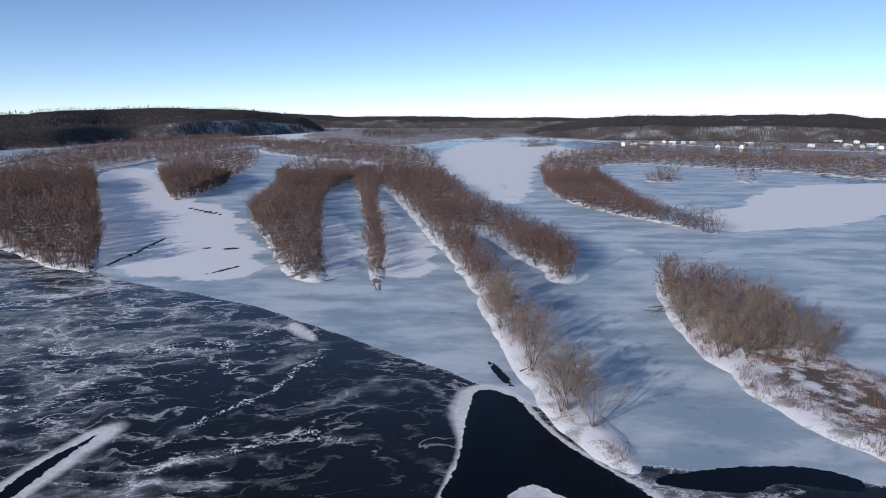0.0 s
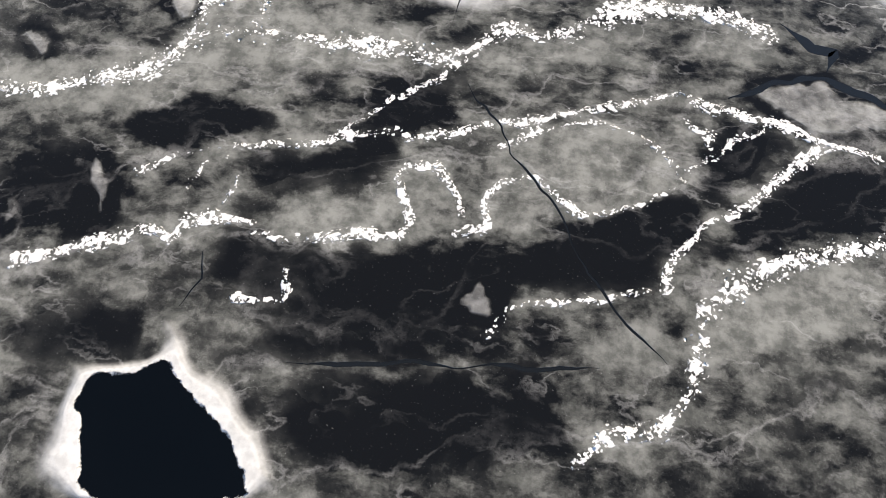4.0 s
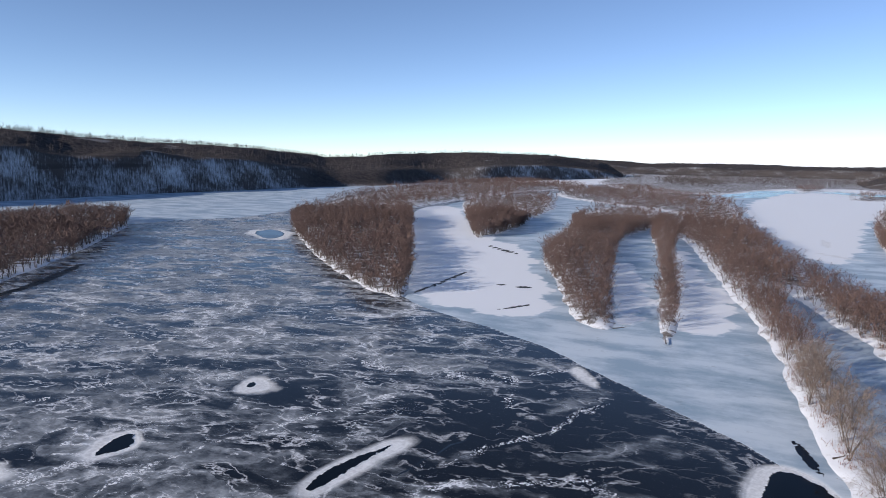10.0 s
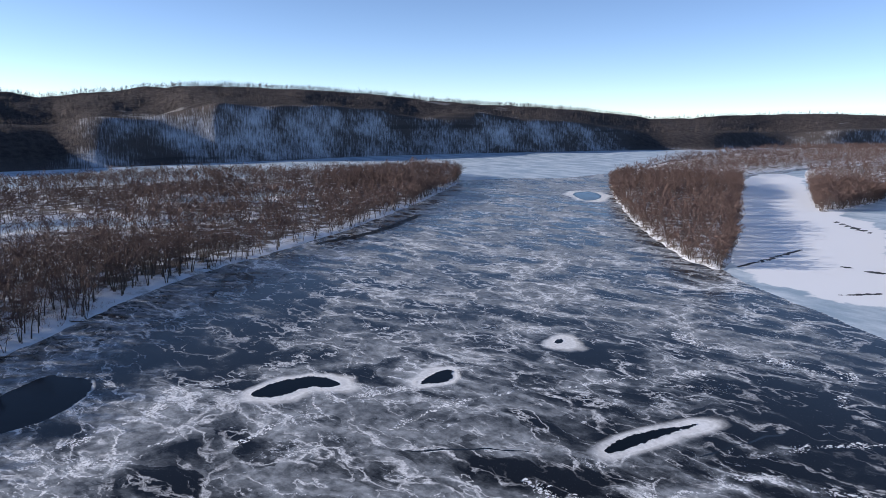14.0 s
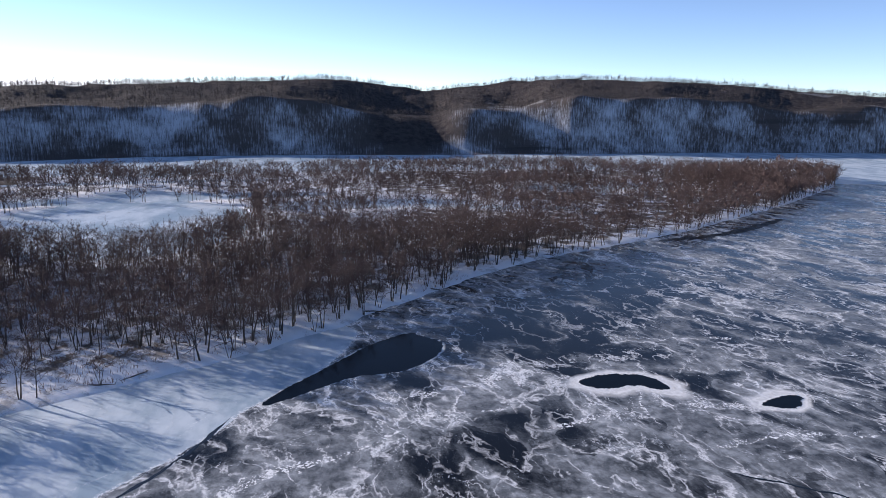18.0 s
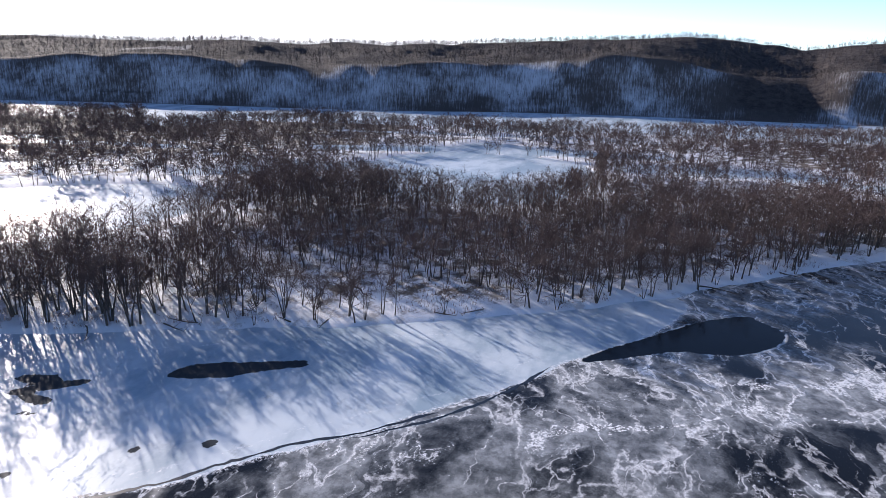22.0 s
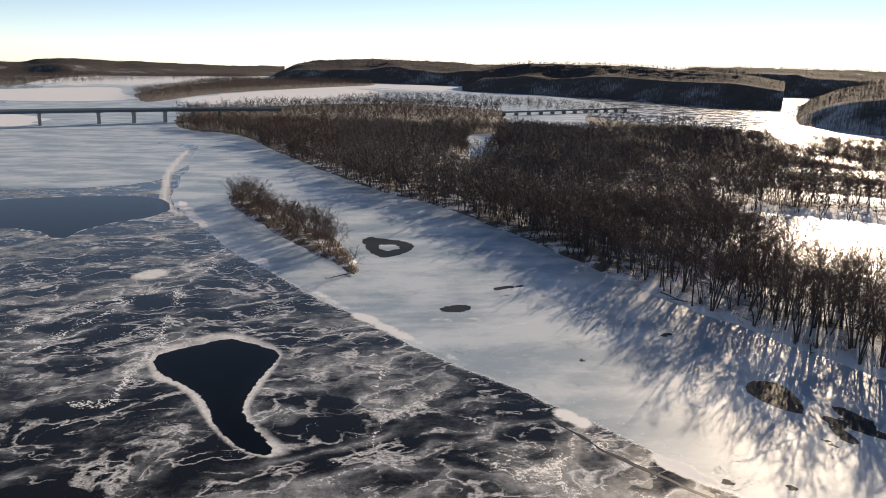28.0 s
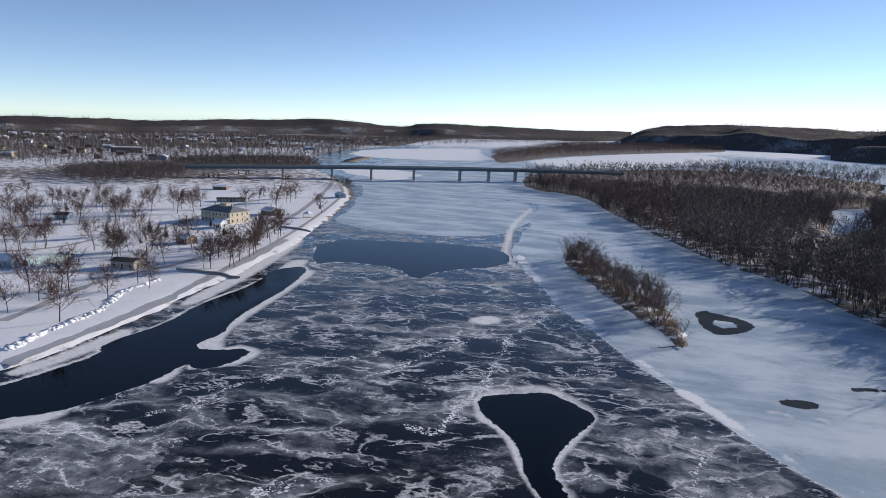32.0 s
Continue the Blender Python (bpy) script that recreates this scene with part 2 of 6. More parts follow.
    rough = n.math("MULTIPLY", rough, n.ramp(hole_m, 0.0, 1.0, 1.0, 0.35))
    h = n.math("ADD", n.math("MULTIPLY", crust, 0.5), n.math("MULTIPLY", chunk, 0.12))
    n.bump(n.math("MULTIPLY", n.math("ADD", h, rim_m), n.math("SUBTRACT", 1.0, hole_m)), 0.35, 0.3)
    return n.set(Base_Color=col, Roughness=rough, IOR=1.31, Specular_IOR_Level=n.math("SUBTRACT", 0.32, n.math("MAXIMUM", n.math("MAXIMUM", n.math("MULTIPLY", hole_m, 0.19), n.math("MULTIPLY", wet_m, 0.30)), n.math("MULTIPLY", light_m, 0.09))))


def bank_material():
    n = Nodes("snowy_ground")
    patch = n.noise(0.12, 6, 0.65)
    litter = n.ramp(n.math("ADD", patch, n.math("MULTIPLY", n.math("SUBTRACT", n.noise(2.2, 5, 0.75), 0.5), 0.5)), n.math("SUBTRACT", 0.60, n.math("MULTIPLY", n.attr("bare"), 0.16)), n.math("SUBTRACT", 0.72, n.math("MULTIPLY", n.attr("bare"), 0.12)))
    brown = n.mix(n.noise(0.8, 4), (0.060, 0.046, 0.037), (0.14, 0.107, 0.083))
    bare = n.math("MULTIPLY", litter, n.attr("bare"), clamp=True)
    col = n.mix(bare, (0.76, 0.78, 0.82), brown)
    n.bump(n.noise(1.5, 6, 0.7), 0.5, 0.25)
    return n.set(Base_Color=col, Roughness=0.8)


def bark_material(name, dark, lighter):
    n = Nodes(name)
    g = n.noise(3.0, 4, 0.6, n.stretch(1.0, 1.0, 0.15))
    t = n.math("ADD", n.math("MULTIPLY", g, 0.6), n.math("MULTIPLY", n.random(), 0.4))
    return n.set(Base_Color=n.mix(t, dark, lighter), Roughness=0.85)


def twig_material(name, a, b):
    n = Nodes(name)
    t = n.math("ADD", n.math("MULTIPLY", n.noise(0.02, 3), 0.7), n.math("MULTIPLY", n.island(), 0.4))
    return n.set(Base_Color=n.mix(n.ramp(t, 0.25, 0.85), a, b), Roughness=0.8)


def hill_material():
    n = Nodes("wooded_hillside")
    grain = n.t.nodes.new("ShaderNodeCombineXYZ")
    n.put(grain.inputs[0], n.attr("run"))
    n.put(grain.inputs[1], n.math("MULTIPLY", n.attr("climb"), 0.16))
    stems = n.noise(0.42, 4, 0.8, grain.outputs[0])
    patch = n.noise(0.012, 6, 0.62)
    ledge = n.noise(0.02, 3, 0.5, n.stretch(0.10, 0.10, 3.2))
    cap = n.attr("cap")
    t = n.math("ADD", n.math("ADD", n.math("MULTIPLY", stems, 0.5), n.math("MULTIPLY", patch, 0.6)), n.math("MULTIPLY", cap, 0.17))
    wood = n.ramp(t, 0.39, 0.62)
    # snow and wood tones are greyed to stand in for haze
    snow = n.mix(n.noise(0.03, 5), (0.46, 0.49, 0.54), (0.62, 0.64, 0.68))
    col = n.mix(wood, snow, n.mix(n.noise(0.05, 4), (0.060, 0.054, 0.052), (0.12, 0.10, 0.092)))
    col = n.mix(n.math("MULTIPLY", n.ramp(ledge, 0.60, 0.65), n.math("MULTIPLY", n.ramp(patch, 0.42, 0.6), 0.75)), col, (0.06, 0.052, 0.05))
    # cap browns hold canopy self-shadow, with a grey lift for haze
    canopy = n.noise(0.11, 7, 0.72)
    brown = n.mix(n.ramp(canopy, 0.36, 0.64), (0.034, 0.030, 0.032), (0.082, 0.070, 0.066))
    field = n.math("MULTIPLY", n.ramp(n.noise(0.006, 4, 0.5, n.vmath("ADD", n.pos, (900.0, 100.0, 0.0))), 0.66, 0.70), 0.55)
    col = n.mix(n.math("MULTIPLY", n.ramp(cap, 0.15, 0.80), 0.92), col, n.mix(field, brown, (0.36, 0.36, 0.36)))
    n.bump(n.math("ADD", n.math("MULTIPLY", stems, 0.25), n.math("MULTIPLY", canopy, n.math("ADD", cap, 0.2))), 0.7, 6.0)
    return n.set(Base_Color=col, Roughness=0.95, Specular_IOR_Level=0.1)


ICE = ice_material()
BANK = bank_material()
HILL = hill_material()
# darker copy of the grey bark: shade put into the colour of distant trunks
SHADED_BARK = bark_material("shaded_bark", (0.022, 0.018, 0.017), (0.055, 0.045, 0.040))
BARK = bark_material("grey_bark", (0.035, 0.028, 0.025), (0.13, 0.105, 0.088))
# twig copy for the south forest, greyed and lifted to stand in for haze
HAZED_TWIG = twig_material("haze_greyed_twigs", (0.070, 0.057, 0.055), (0.140, 0.112, 0.106))
# darker twig copy for hills and town: crown self-shadow put into the colour
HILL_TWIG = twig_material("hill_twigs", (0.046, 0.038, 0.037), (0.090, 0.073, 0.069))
# paler twig copy: sunlight on the near island trees put into the colour
SUNLIT_TWIG = twig_material("sunlit_grey_twigs", (0.095, 0.070, 0.058), (0.21, 0.165, 0.135))
TWIG = twig_material("bare_twigs", (0.064, 0.038, 0.033), (0.138, 0.088, 0.074))


# ---- mesh helpers ----
def mesh_of(name, verts, faces, material, smooth=False):
    """A mesh from arrays of vertices and of equal-sided faces."""
    verts, faces = np.asarray(verts, np.float32), np.asarray(faces, np.int32)
    me = bpy.data.meshes.new(name)
    k = faces.shape[1]
    me.vertices.add(len(verts))
    me.vertices.foreach_set("co", verts.ravel())
    me.loops.add(faces.size)
    me.loops.foreach_set("vertex_index", faces.ravel())
    me.polygons.add(len(faces))
    me.polygons.foreach_set("loop_start", np.arange(0, faces.size, k, dtype=np.int32))
    if smooth:
        me.polygons.foreach_set("use_smooth", np.ones(len(faces), bool))
    me.materials.append(material)
    me.update(calc_edges=True)
    me.validate()
    return me


def attribute(me, name, values):
    me.attributes.new(name, "FLOAT", "POINT").data.foreach_set("value", np.asarray(values, np.float32))


def lattice(ix, iy, seed):
    v = np.sin(ix * 127.1 + iy * 311.7 + seed * 74.7) * 43758.5453
    return v - np.floor(v)


def vnoise(x, y, size, seed=0):
    """Smooth value noise from 0 to 1 with bumps of that size in metres."""
    x, y = x / size, y / size
    ix, iy = np.floor(x), np.floor(y)
    fx, fy = x - ix, y - iy
    fx, fy = fx * fx * (3 - 2 * fx), fy * fy * (3 - 2 * fy)
    a = lattice(ix, iy, seed) * (1 - fx) + lattice(ix + 1, iy, seed) * fx
    b = lattice(ix, iy + 1, seed) * (1 - fx) + lattice(ix + 1, iy + 1, seed) * fx
    return a * (1 - fy) + b * fy


def fbm(x, y, size, seed=0, octaves=4):
    s, w, tot = 0, 1, 0
    for o in range(octaves):
        s, tot = s + w * vnoise(x, y, size / 2 ** o, seed + o), tot + w
        w *= 0.55
    return s / tot


def rounded(pts, times=2):
    p = np.asarray(pts, float)
    for _ in range(times):
        q = np.roll(p, -1, 0)
        p = np.stack([p * 0.75 + q * 0.25, p * 0.25 + q * 0.75], 1).reshape(-1, 2)
    return p


def outline(pts, x, y, reach=40.0, smooth=2):
    """Signed distance from a closed outline: negative inside, cut off at reach."""
    p = rounded(pts, smooth)
    d = np.full(x.shape, reach)
    lo, hi = p.min(0) - reach, p.max(0) + reach
    near = np.where((x > lo[0]) & (x < hi[0]) & (y > lo[1]) & (y < hi[1]))
    px, py = x[near], y[near]
    best, inside = np.full(px.shape, 1e9), np.zeros(px.shape, bool)
    for (ax, ay), (bx, by) in zip(p, np.roll(p, -1, 0)):
        ex, ey = bx - ax, by - ay
        t = np.clip(((px - ax) * ex + (py - ay) * ey) / (ex * ex + ey * ey + 1e-9), 0, 1)
        best = np.minimum(best, (px - ax - t * ex) ** 2 + (py - ay - t * ey) ** 2)
        cross = (ay > py) != (by > py)
        inside ^= cross & (px < ax + (py - ay) * ex / (ey if abs(ey) > 1e-9 else 1e-9))
    best = np.sqrt(best)
    d[near] = np.clip(np.where(inside, -best, best), -reach, reach)
    return d


def along(pts, x, y, reach=8.0):
    """Distance from an open line, cut off at reach."""
    p = np.asarray(pts, float)
    d = np.full(x.shape, reach)
    lo, hi = p.min(0) - reach, p.max(0) + reach
    near = np.where((x > lo[0]) & (x < hi[0]) & (y > lo[1]) & (y < hi[1]))
    px, py = x[near], y[near]
    best = np.full(px.shape, reach)
    for (ax, ay), (bx, by) in zip(p[:-1], p[1:]):
        ex, ey = bx - ax, by - ay
        t = np.clip(((px - ax) * ex + (py - ay) * ey) / (ex * ex + ey * ey + 1e-9), 0, 1)
        best = np.minimum(best, np.hypot(px - ax - t * ex, py - ay - t * ey))
    d[near] = best
    return d


def strip(pts, half):
    """The outline of a band along a line."""
    p = np.asarray(pts, float)
    t = np.gradient(p, axis=0)
    nrm = np.stack([-t[:, 1], t[:, 0]], 1) / np.linalg.norm(t, axis=1)[:, None]
    return np.concatenate([p + nrm * half, (p - nrm * half)[::-1]])


# ---- the plan, in metres from the point below the camera ----
LANDS = {
    "river_bank": [(-542, 492), (-433, 349), (-367, 251), (-329, 189), (-309, 148), (-293, 116), (-276, 88), (-228, 34), (-200, 5),
                   (-182, -22), (-167, -50), (-149, -82), (-132, -126), (-118, -160), (-99, -200), (-78, -276), (-54, -340), (-27, -381),
                   (0, -440), (52, -576), (93, -705), (156, -729), (200, -900), (180, -1060), (-80, -1300), (-300, -1100), (-480, -760),
                   (-560, -470), (-600, -330), (-640, -150), (-660, 50), (-680, 250), (-660, 420), (-630, 540)],
    "island_point": [(-445, 609), (-355, 492), (-249, 374), (-195, 324), (-165, 304), (-156, 303), (-162, 322), (-185, 370), (-225, 450),
                     (-290, 580), (-390, 780), (-415, 835), (-428, 980), (-440, 1236), (-430, 1448), (-330, 1700), (-604, 2061),
                     (-700, 1900), (-720, 1584), (-644, 1160), (-593, 927), (-479, 662)],
    "island_inner": [(-405, 982), (-350, 857), (-297, 746), (-219, 561), (-212, 572), (-210, 653), (-236, 806), (-245, 890), (-255, 1000),
                     (-350, 1290), (-420, 1250), (-430, 1100)],
    "finger_broad": [(-139, 501), (-128, 460), (-109, 415), (-91, 361), (-70, 302), (-58, 288), (-49, 285), (-55, 320), (-69, 396),
                     (-86, 488), (-102, 611), (-101, 684), (-85, 800), (-120, 1050), (-200, 1050), (-193, 794), (-162, 710), (-150, 600)],
    "finger_slim": [(-87, 685), (-63, 553), (-47, 438), (-37, 347), (-29, 287), (-26, 270), (-24, 287), (-29, 347), (-34, 397),
                    (-46, 489), (-63, 686), (-60, 900), (-100, 900)],
    "spit": [(-45, 613), (-25, 505), (-7, 389), (5, 328), (12, 278), (16, 230), (19, 201), (21, 180), (24, 163), (28, 147), (33, 133),
             (36, 128), (40, 126), (43, 132), (43, 140), (41, 149), (38, 160), (36, 175), (33, 191), (31, 216), (30, 248), (25, 298),
             (19, 380), (18, 440), (28, 381), (39, 335), (46, 310), (47, 288), (54, 285), (60, 299), (66, 345), (57, 422), (40, 470),
             (25, 560), (11, 686), (-19, 1129), (-42, 1279), (-177, 1563), (-280, 1824), (-384, 1592), (-353, 1290), (-195, 1097),
             (-90, 1000), (-60, 800), (-63, 686)],
    "island_grassy": [(92, 294), (87, 270), (80, 238), (78, 207), (79, 177), (82, 151), (88, 137), (100, 118), (125, 120), (128, 160),
                      (117, 190), (117, 215), (119, 255), (105, 285)],
    "island_far": [(117, 826), (98, 619), (106, 541), (123, 501), (148, 444), (171, 404), (165, 430), (150, 470), (165, 640), (172, 758),
                   (200, 918), (265, 1029), (356, 958), (445, 887), (487, 761), (620, 790), (900, 900), (900, 1150), (486, 1289),
                   (408, 1374), (323, 1444), (218, 1240), (144, 1026)],
    "islet_near": [(215, 747), (237, 729), (276, 777), (265, 819), (235, 796)],
    "islet_next": [(315, 765), (322, 722), (362, 770), (340, 800)],
    "islet_north": [(89, 1888), (157, 1930), (180, 2200), (120, 2200)],
    "islet_middle": [(156, 1564), (218, 1517), (305, 1702), (250, 1800)],
    "island_slender": [(60, -380), (52, -347), (32, -303), (13, -264), (0, -239), (-4, -228), (-8, -236), (-3, -262), (8, -292),
                       (22, -320), (40, -362), (52, -384)],
    "town_shore": [(169, -130), (168, -148), (170, -171), (175, -204), (182, -247), (185, -264), (192, -298), (207, -357), (242, -469),
                   (284, -583), (339, -672), (362, -700), (400, -760), (480, -850), (650, -1150), (710, -1420), (700, -1700),
                   (880, -2400), (700, -3200), (2600, -3000), (3500, -1500), (3000, 600), (500, 120), (260, -10), (185, -100)],
    "south_woods": [(320, -1220), (290, -1180), (250, -1550), (20, -2050), (-150, -2300), (-60, -2900), (330, -2900), (420, -1560)],
    "north_flats": [(-330, 1750), (-60, 1500), (30, 2000), (260, 2250), (420, 1900), (700, 1500), (1100, 1250), (2500, 1200), (2500, 3800),
                    (-500, 4200), (-500, 2400)],
}
PONDS = [
    [(-128, -684), (-166, -722), (-144, -638), (-119, -587), (-117, -620)],
    [(-271, -1153), (-372, -1372), (-449, -1359), (-482, -1284), (-416, -1105), (-303, -1040), (-242, -1005)],
    [(-89, -1338), (-130, -1652), (-162, -1606), (-122, -1289)],
    [(-192, -1442), (-302, -1930), (-342, -1754), (-366, -1634), (-275, -1476)],
    strip([(-330, -250), (-395, -170), (-425, -110), (-392, -50)], 15), strip([(-460, 60), (-440, 130), (-425, 190)], 9),
    [(-186, -347), (-230, -320), (-279, -281), (-304, -229), (-303, -188), (-239, -178), (-188, -206), (-170, -249)],
    [(-362, -150), (-425, -165), (-465, -144), (-483, -90), (-470, -40), (-420, -20), (-345, -28), (-310, -62), (-312, -112)],
]
PONDS += [
    strip([(-452, -20), (-462, 50), (-458, 128)], 21), strip([(-512, -130), (-505, -75)], 26), strip([(-655, -160), (-640, -75)], 28),
    strip([(-535, 190), (-545, 250), (-535, 325)], 24), strip([(-545, -440), (-575, -380)], 40), strip([(-330, -480), (-430, -430)], 24),
    strip([(-225, -400), (-277, -378), (-325, -340)], 13), strip([(-255, -445), (-310, -415), (-360, -385)], 15),
    strip([(-384, -470), (-412, -369), (-420, -300)], 10), strip([(-455, -232), (-490, -130), (-505, -40), (-510, 27)], 16),
    strip([(-540, 165), (-525, 210), (-500, 250)], 9), strip([(-560, -260), (-590, -100), (-600, 20)], 9),
]
PONDS += [
    [(-205, -715), (-300, -745), (-345, -977), (-430, -1150), (-300, -1190), (-230, -1000)], [(-98, -530), (-130, -560), (-150, -639), (-172, -740), (-134, -724), (-112, -620)],
    [(-520, -860), (-560, -800), (-463, -640), (-412, -467), (-395, -544), (-430, -700)],
    strip([(-140, -196), (-128, -222), (-112, -262)], 6),
]
HOLES = [  # outline, width of the white rim, the rim's outer edge where it is uneven
    ([(-9.3, 93.1), (-7.3, 91.3), (-3.4, 89.1), (0.9, 86.3), (5, 83.6), (8.5, 81.3), (10.6, 80), (9.3, 78.2), (5.9, 77.4), (2.1, 76.8), (-0.8, 75.5), (-3.6, 73.9), (-6.5, 74.3), (-9.2, 75.5), (-11.8, 76.5), (-13.3, 77.6), (-11.8, 80.4), (-11.6, 84.6), (-10.8, 89)], 6.0,
     [(-9.6, 100.5), (-5.7, 101), (-0.5, 95.7), (2.6, 89.8), (8.1, 85.4), (13.2, 81.2), (15.2, 79.7), (15.1, 76.7), (13.2, 73.2), (9.5, 71), (4.7, 70.5), (0.8, 68.6), (-3.1, 67.4), (-7.9, 68), (-12.1, 69.8), (-15.8, 72.3), (-17.2, 75.3), (-15.2, 78.7), (-13.8, 84.3), (-12.3, 90.4), (-11.1, 96.1)]),
]
HOLES += [
    ([(8.8, 169.4), (6.7, 157.5), (5.5, 146.9), (4.3, 136), (2.2, 126), (-0.4, 117.9), (-0.6, 110.8), (2.1, 107.3), (4.2, 104.8), (6.7, 106), (8.8, 111.6), (12.1, 115.3), (12.8, 119.6), (17.4, 123.8), (21.6, 120.6), (25.3, 114.9), (28.7, 108.6), (31.3, 105.3), (37, 104.3), (41.1, 105.1), (42.4, 111.2), (39, 120.7), (36.3, 124.6), (31.8, 132.1), (26.8, 140.2), (22.8, 150.6), (19.7, 164.1), (15.8, 168.6), (11.6, 170.5)], 5.0,
     [(3.2, 172.1), (-0.8, 161.3), (0.9, 149.2), (3, 141), (0.4, 125.8), (-2, 116.7), (-3.9, 112.4), (-2.7, 105.3), (2.3, 100.2), (6.2, 99.8), (10.2, 102.8), (14.3, 105.1), (19.3, 105.7), (24.3, 105.4), (28.7, 100.7), (33.4, 100.5), (38.5, 101.9), (42.6, 103.2), (43.7, 110.4), (40.3, 121.9), (33.1, 133.4), (26.2, 146.8), (22.4, 164.5), (17.4, 174.1), (11.8, 177)]),
]
HOLES += [
    ([(13, 194), (17, 186), (19, 175), (20, 168), (15, 180)], 0.5),
    ([(40, 124), (47, 128), (66, 131), (77, 130), (84, 124), (79, 120), (66, 125), (60, 120), (49, 121)], 0.6),
    ([(-82.1, 115.4), (-82.7, 124.8), (-80.5, 133.4), (-77.1, 140.2), (-76, 144.8), (-75.9, 140.4), (-78, 130.5), (-78.8, 120.4), (-79.7, 115)], 6.0,
     [(-85.9, 111.6), (-86.6, 120.6), (-84.4, 133.7), (-80.7, 145.7), (-76.7, 155.8), (-72.6, 158.1), (-67.9, 150.6), (-69.2, 139.9), (-72.3, 128.6), (-74.5, 117.5), (-76.4, 109.6), (-81.2, 108)]),
    ([(-135, 107), (-138.5, 116), (-138, 122), (-131, 116), (-132, 111)], 5.0),
    ([(-135, 160), (-138, 168), (-133, 164)], 6.0),
]
HOLES += [
    ([(-155, 68), (-159, 79), (-156, 90), (-146, 92), (-147, 87), (-151, 84), (-149, 74)], 5.0),
    ([(-152, -10), (-161, -5), (-174, 7), (-191, 21), (-200, 34), (-196, 36), (-190, 42), (-181, 40), (-171, 31), (-168, 23), (-168, 14),
      (-158, 0)], 0.8),
    ([(44.4, -162.1), (43.0, -166.5), (34.0, -171.5), (28.7, -174.9), (22.2, -170.5), (14.6, -164.3), (15.2, -159.1), (18.1, -149.4), (19.7, -142.2), (20.4, -135.7), (19.5, -132.0), (15.8, -125.3), (13.6, -121.2), (12.2, -117.3), (15.2, -116.8), (20.0, -121.0), (24.6, -128.4), (27.1, -136.7), (30.4, -143.2), (36.4, -150.2), (41.4, -154.6)], 3.2,
     [(46.2, -158.6), (47.0, -168.1), (41.4, -178.3), (33.1, -183.0), (23.3, -179.3), (13.5, -168.0), (13.0, -160.2), (15.6, -147.5), (17.5, -138.3), (17.4, -133.3), (12.8, -125.4), (7.9, -119.3), (7.8, -115.3), (15.0, -114.9), (22.2, -120.9), (28.4, -131.7), (31.7, -139.1), (37.4, -147.7), (42.9, -149.3)]),
]
HOLES += [
    ([(160, -80), (143, -109), (134, -117), (131, -127), (127, -142), (129, -156), (123, -152), (117, -159), (118, -175), (132, -166),
      (138, -171), (136, -183), (142, -195), (145, -209), (151, -250), (164, -289), (176, -272), (166, -248), (166, -206), (160, -186),
      (163, -159), (156, -152), (158, -136), (160, -122), (190, -70)], 2.0),
    ([(196, -355), (165, -289), (157, -305), (125, -303), (107, -280), (105, -305), (77, -330), (84, -362), (103, -378), (150, -372)], 1.0),
]
HOLES += [
    ([(-37.1, 11.3), (-36.7, 13.9), (-35.7, 15), (-32.9, 15.3), (-30.4, 16.7), (-29.3, 17.6), (-28.4, 15.9), (-25.4, 13.8), (-22.7, 12.2), (-20.3, 9.8), (-18.5, 7.5), (-17.7, 4.6), (-33.1, 2.5), (-34.3, 6.4), (-35.9, 10.4)], 3.2,
     [(-32, 23.1), (-34.6, 21.7), (-31.2, 19.7), (-30.8, 17.7), (-34.6, 16.8), (-39.6, 16.1), (-38.8, 13.3), (-39.2, 9.4), (-40.9, 7), (-39.1, 1.7), (-13.6, 5.1), (-15.2, 9.5), (-16.8, 13.6), (-19, 13.3), (-20.9, 17), (-23.8, 18), (-26.2, 18), (-27.1, 20.9), (-29.5, 22.8), (-30.4, 23)]),
    ([(-90.9, -133.7), (-95.2, -137.9), (-98.7, -137.6), (-101.8, -135.0), (-101.0, -127.9), (-97.5, -120.9), (-94.1, -123.1), (-91.5, -128.0)], 0.8),
    ([(-408, 497), (-403, 527), (-367, 496), (-355, 455)], 9.0),
]
HOLES += [
    ([(-330, 178), (-350, 208), (-342, 212), (-324, 182)], 0.7),
]
WETS = [
    [(-115.4, -95.6), (-124.1, -93.1), (-127.3, -85.4), (-131.1, -75.9), (-134.1, -68.5), (-130.5, -67.3), (-126.7, -75.5), (-121.0, -81.0), (-119.2, -84.5)],
    [(-9, -274), (-11, -283), (-27, -274), (-31, -265), (-20, -249), (-12, -252)],
    [(-28, -193), (-34, -196), (-40, -195), (-37, -190), (-31, -189)],
    [(-106.5, -126.7), (-110.4, -115.7), (-107.4, -113.0), (-103.7, -118.4)], [(-101.5, -118.5), (-101.3, -107.8), (-98.3, -109.6), (-98.3, -115.2)],
    [(-93.7, -113.8), (-96.6, -106.8), (-94.1, -107.7)],
    strip([(-190, 521), (-172, 502), (-155, 486)], 2.2), strip([(-156, 315), (-155, 347), (-157, 394)], 1.2), strip([(-126, 361), (-100, 359)], 1.6),
    strip([(-104, 300), (-93, 319)], 1.2), strip([(-320, 184), (-332, 234), (-376, 300)], 3), strip([(-49, -209), (-54, -212), (-60, -212)], 1.2),
]
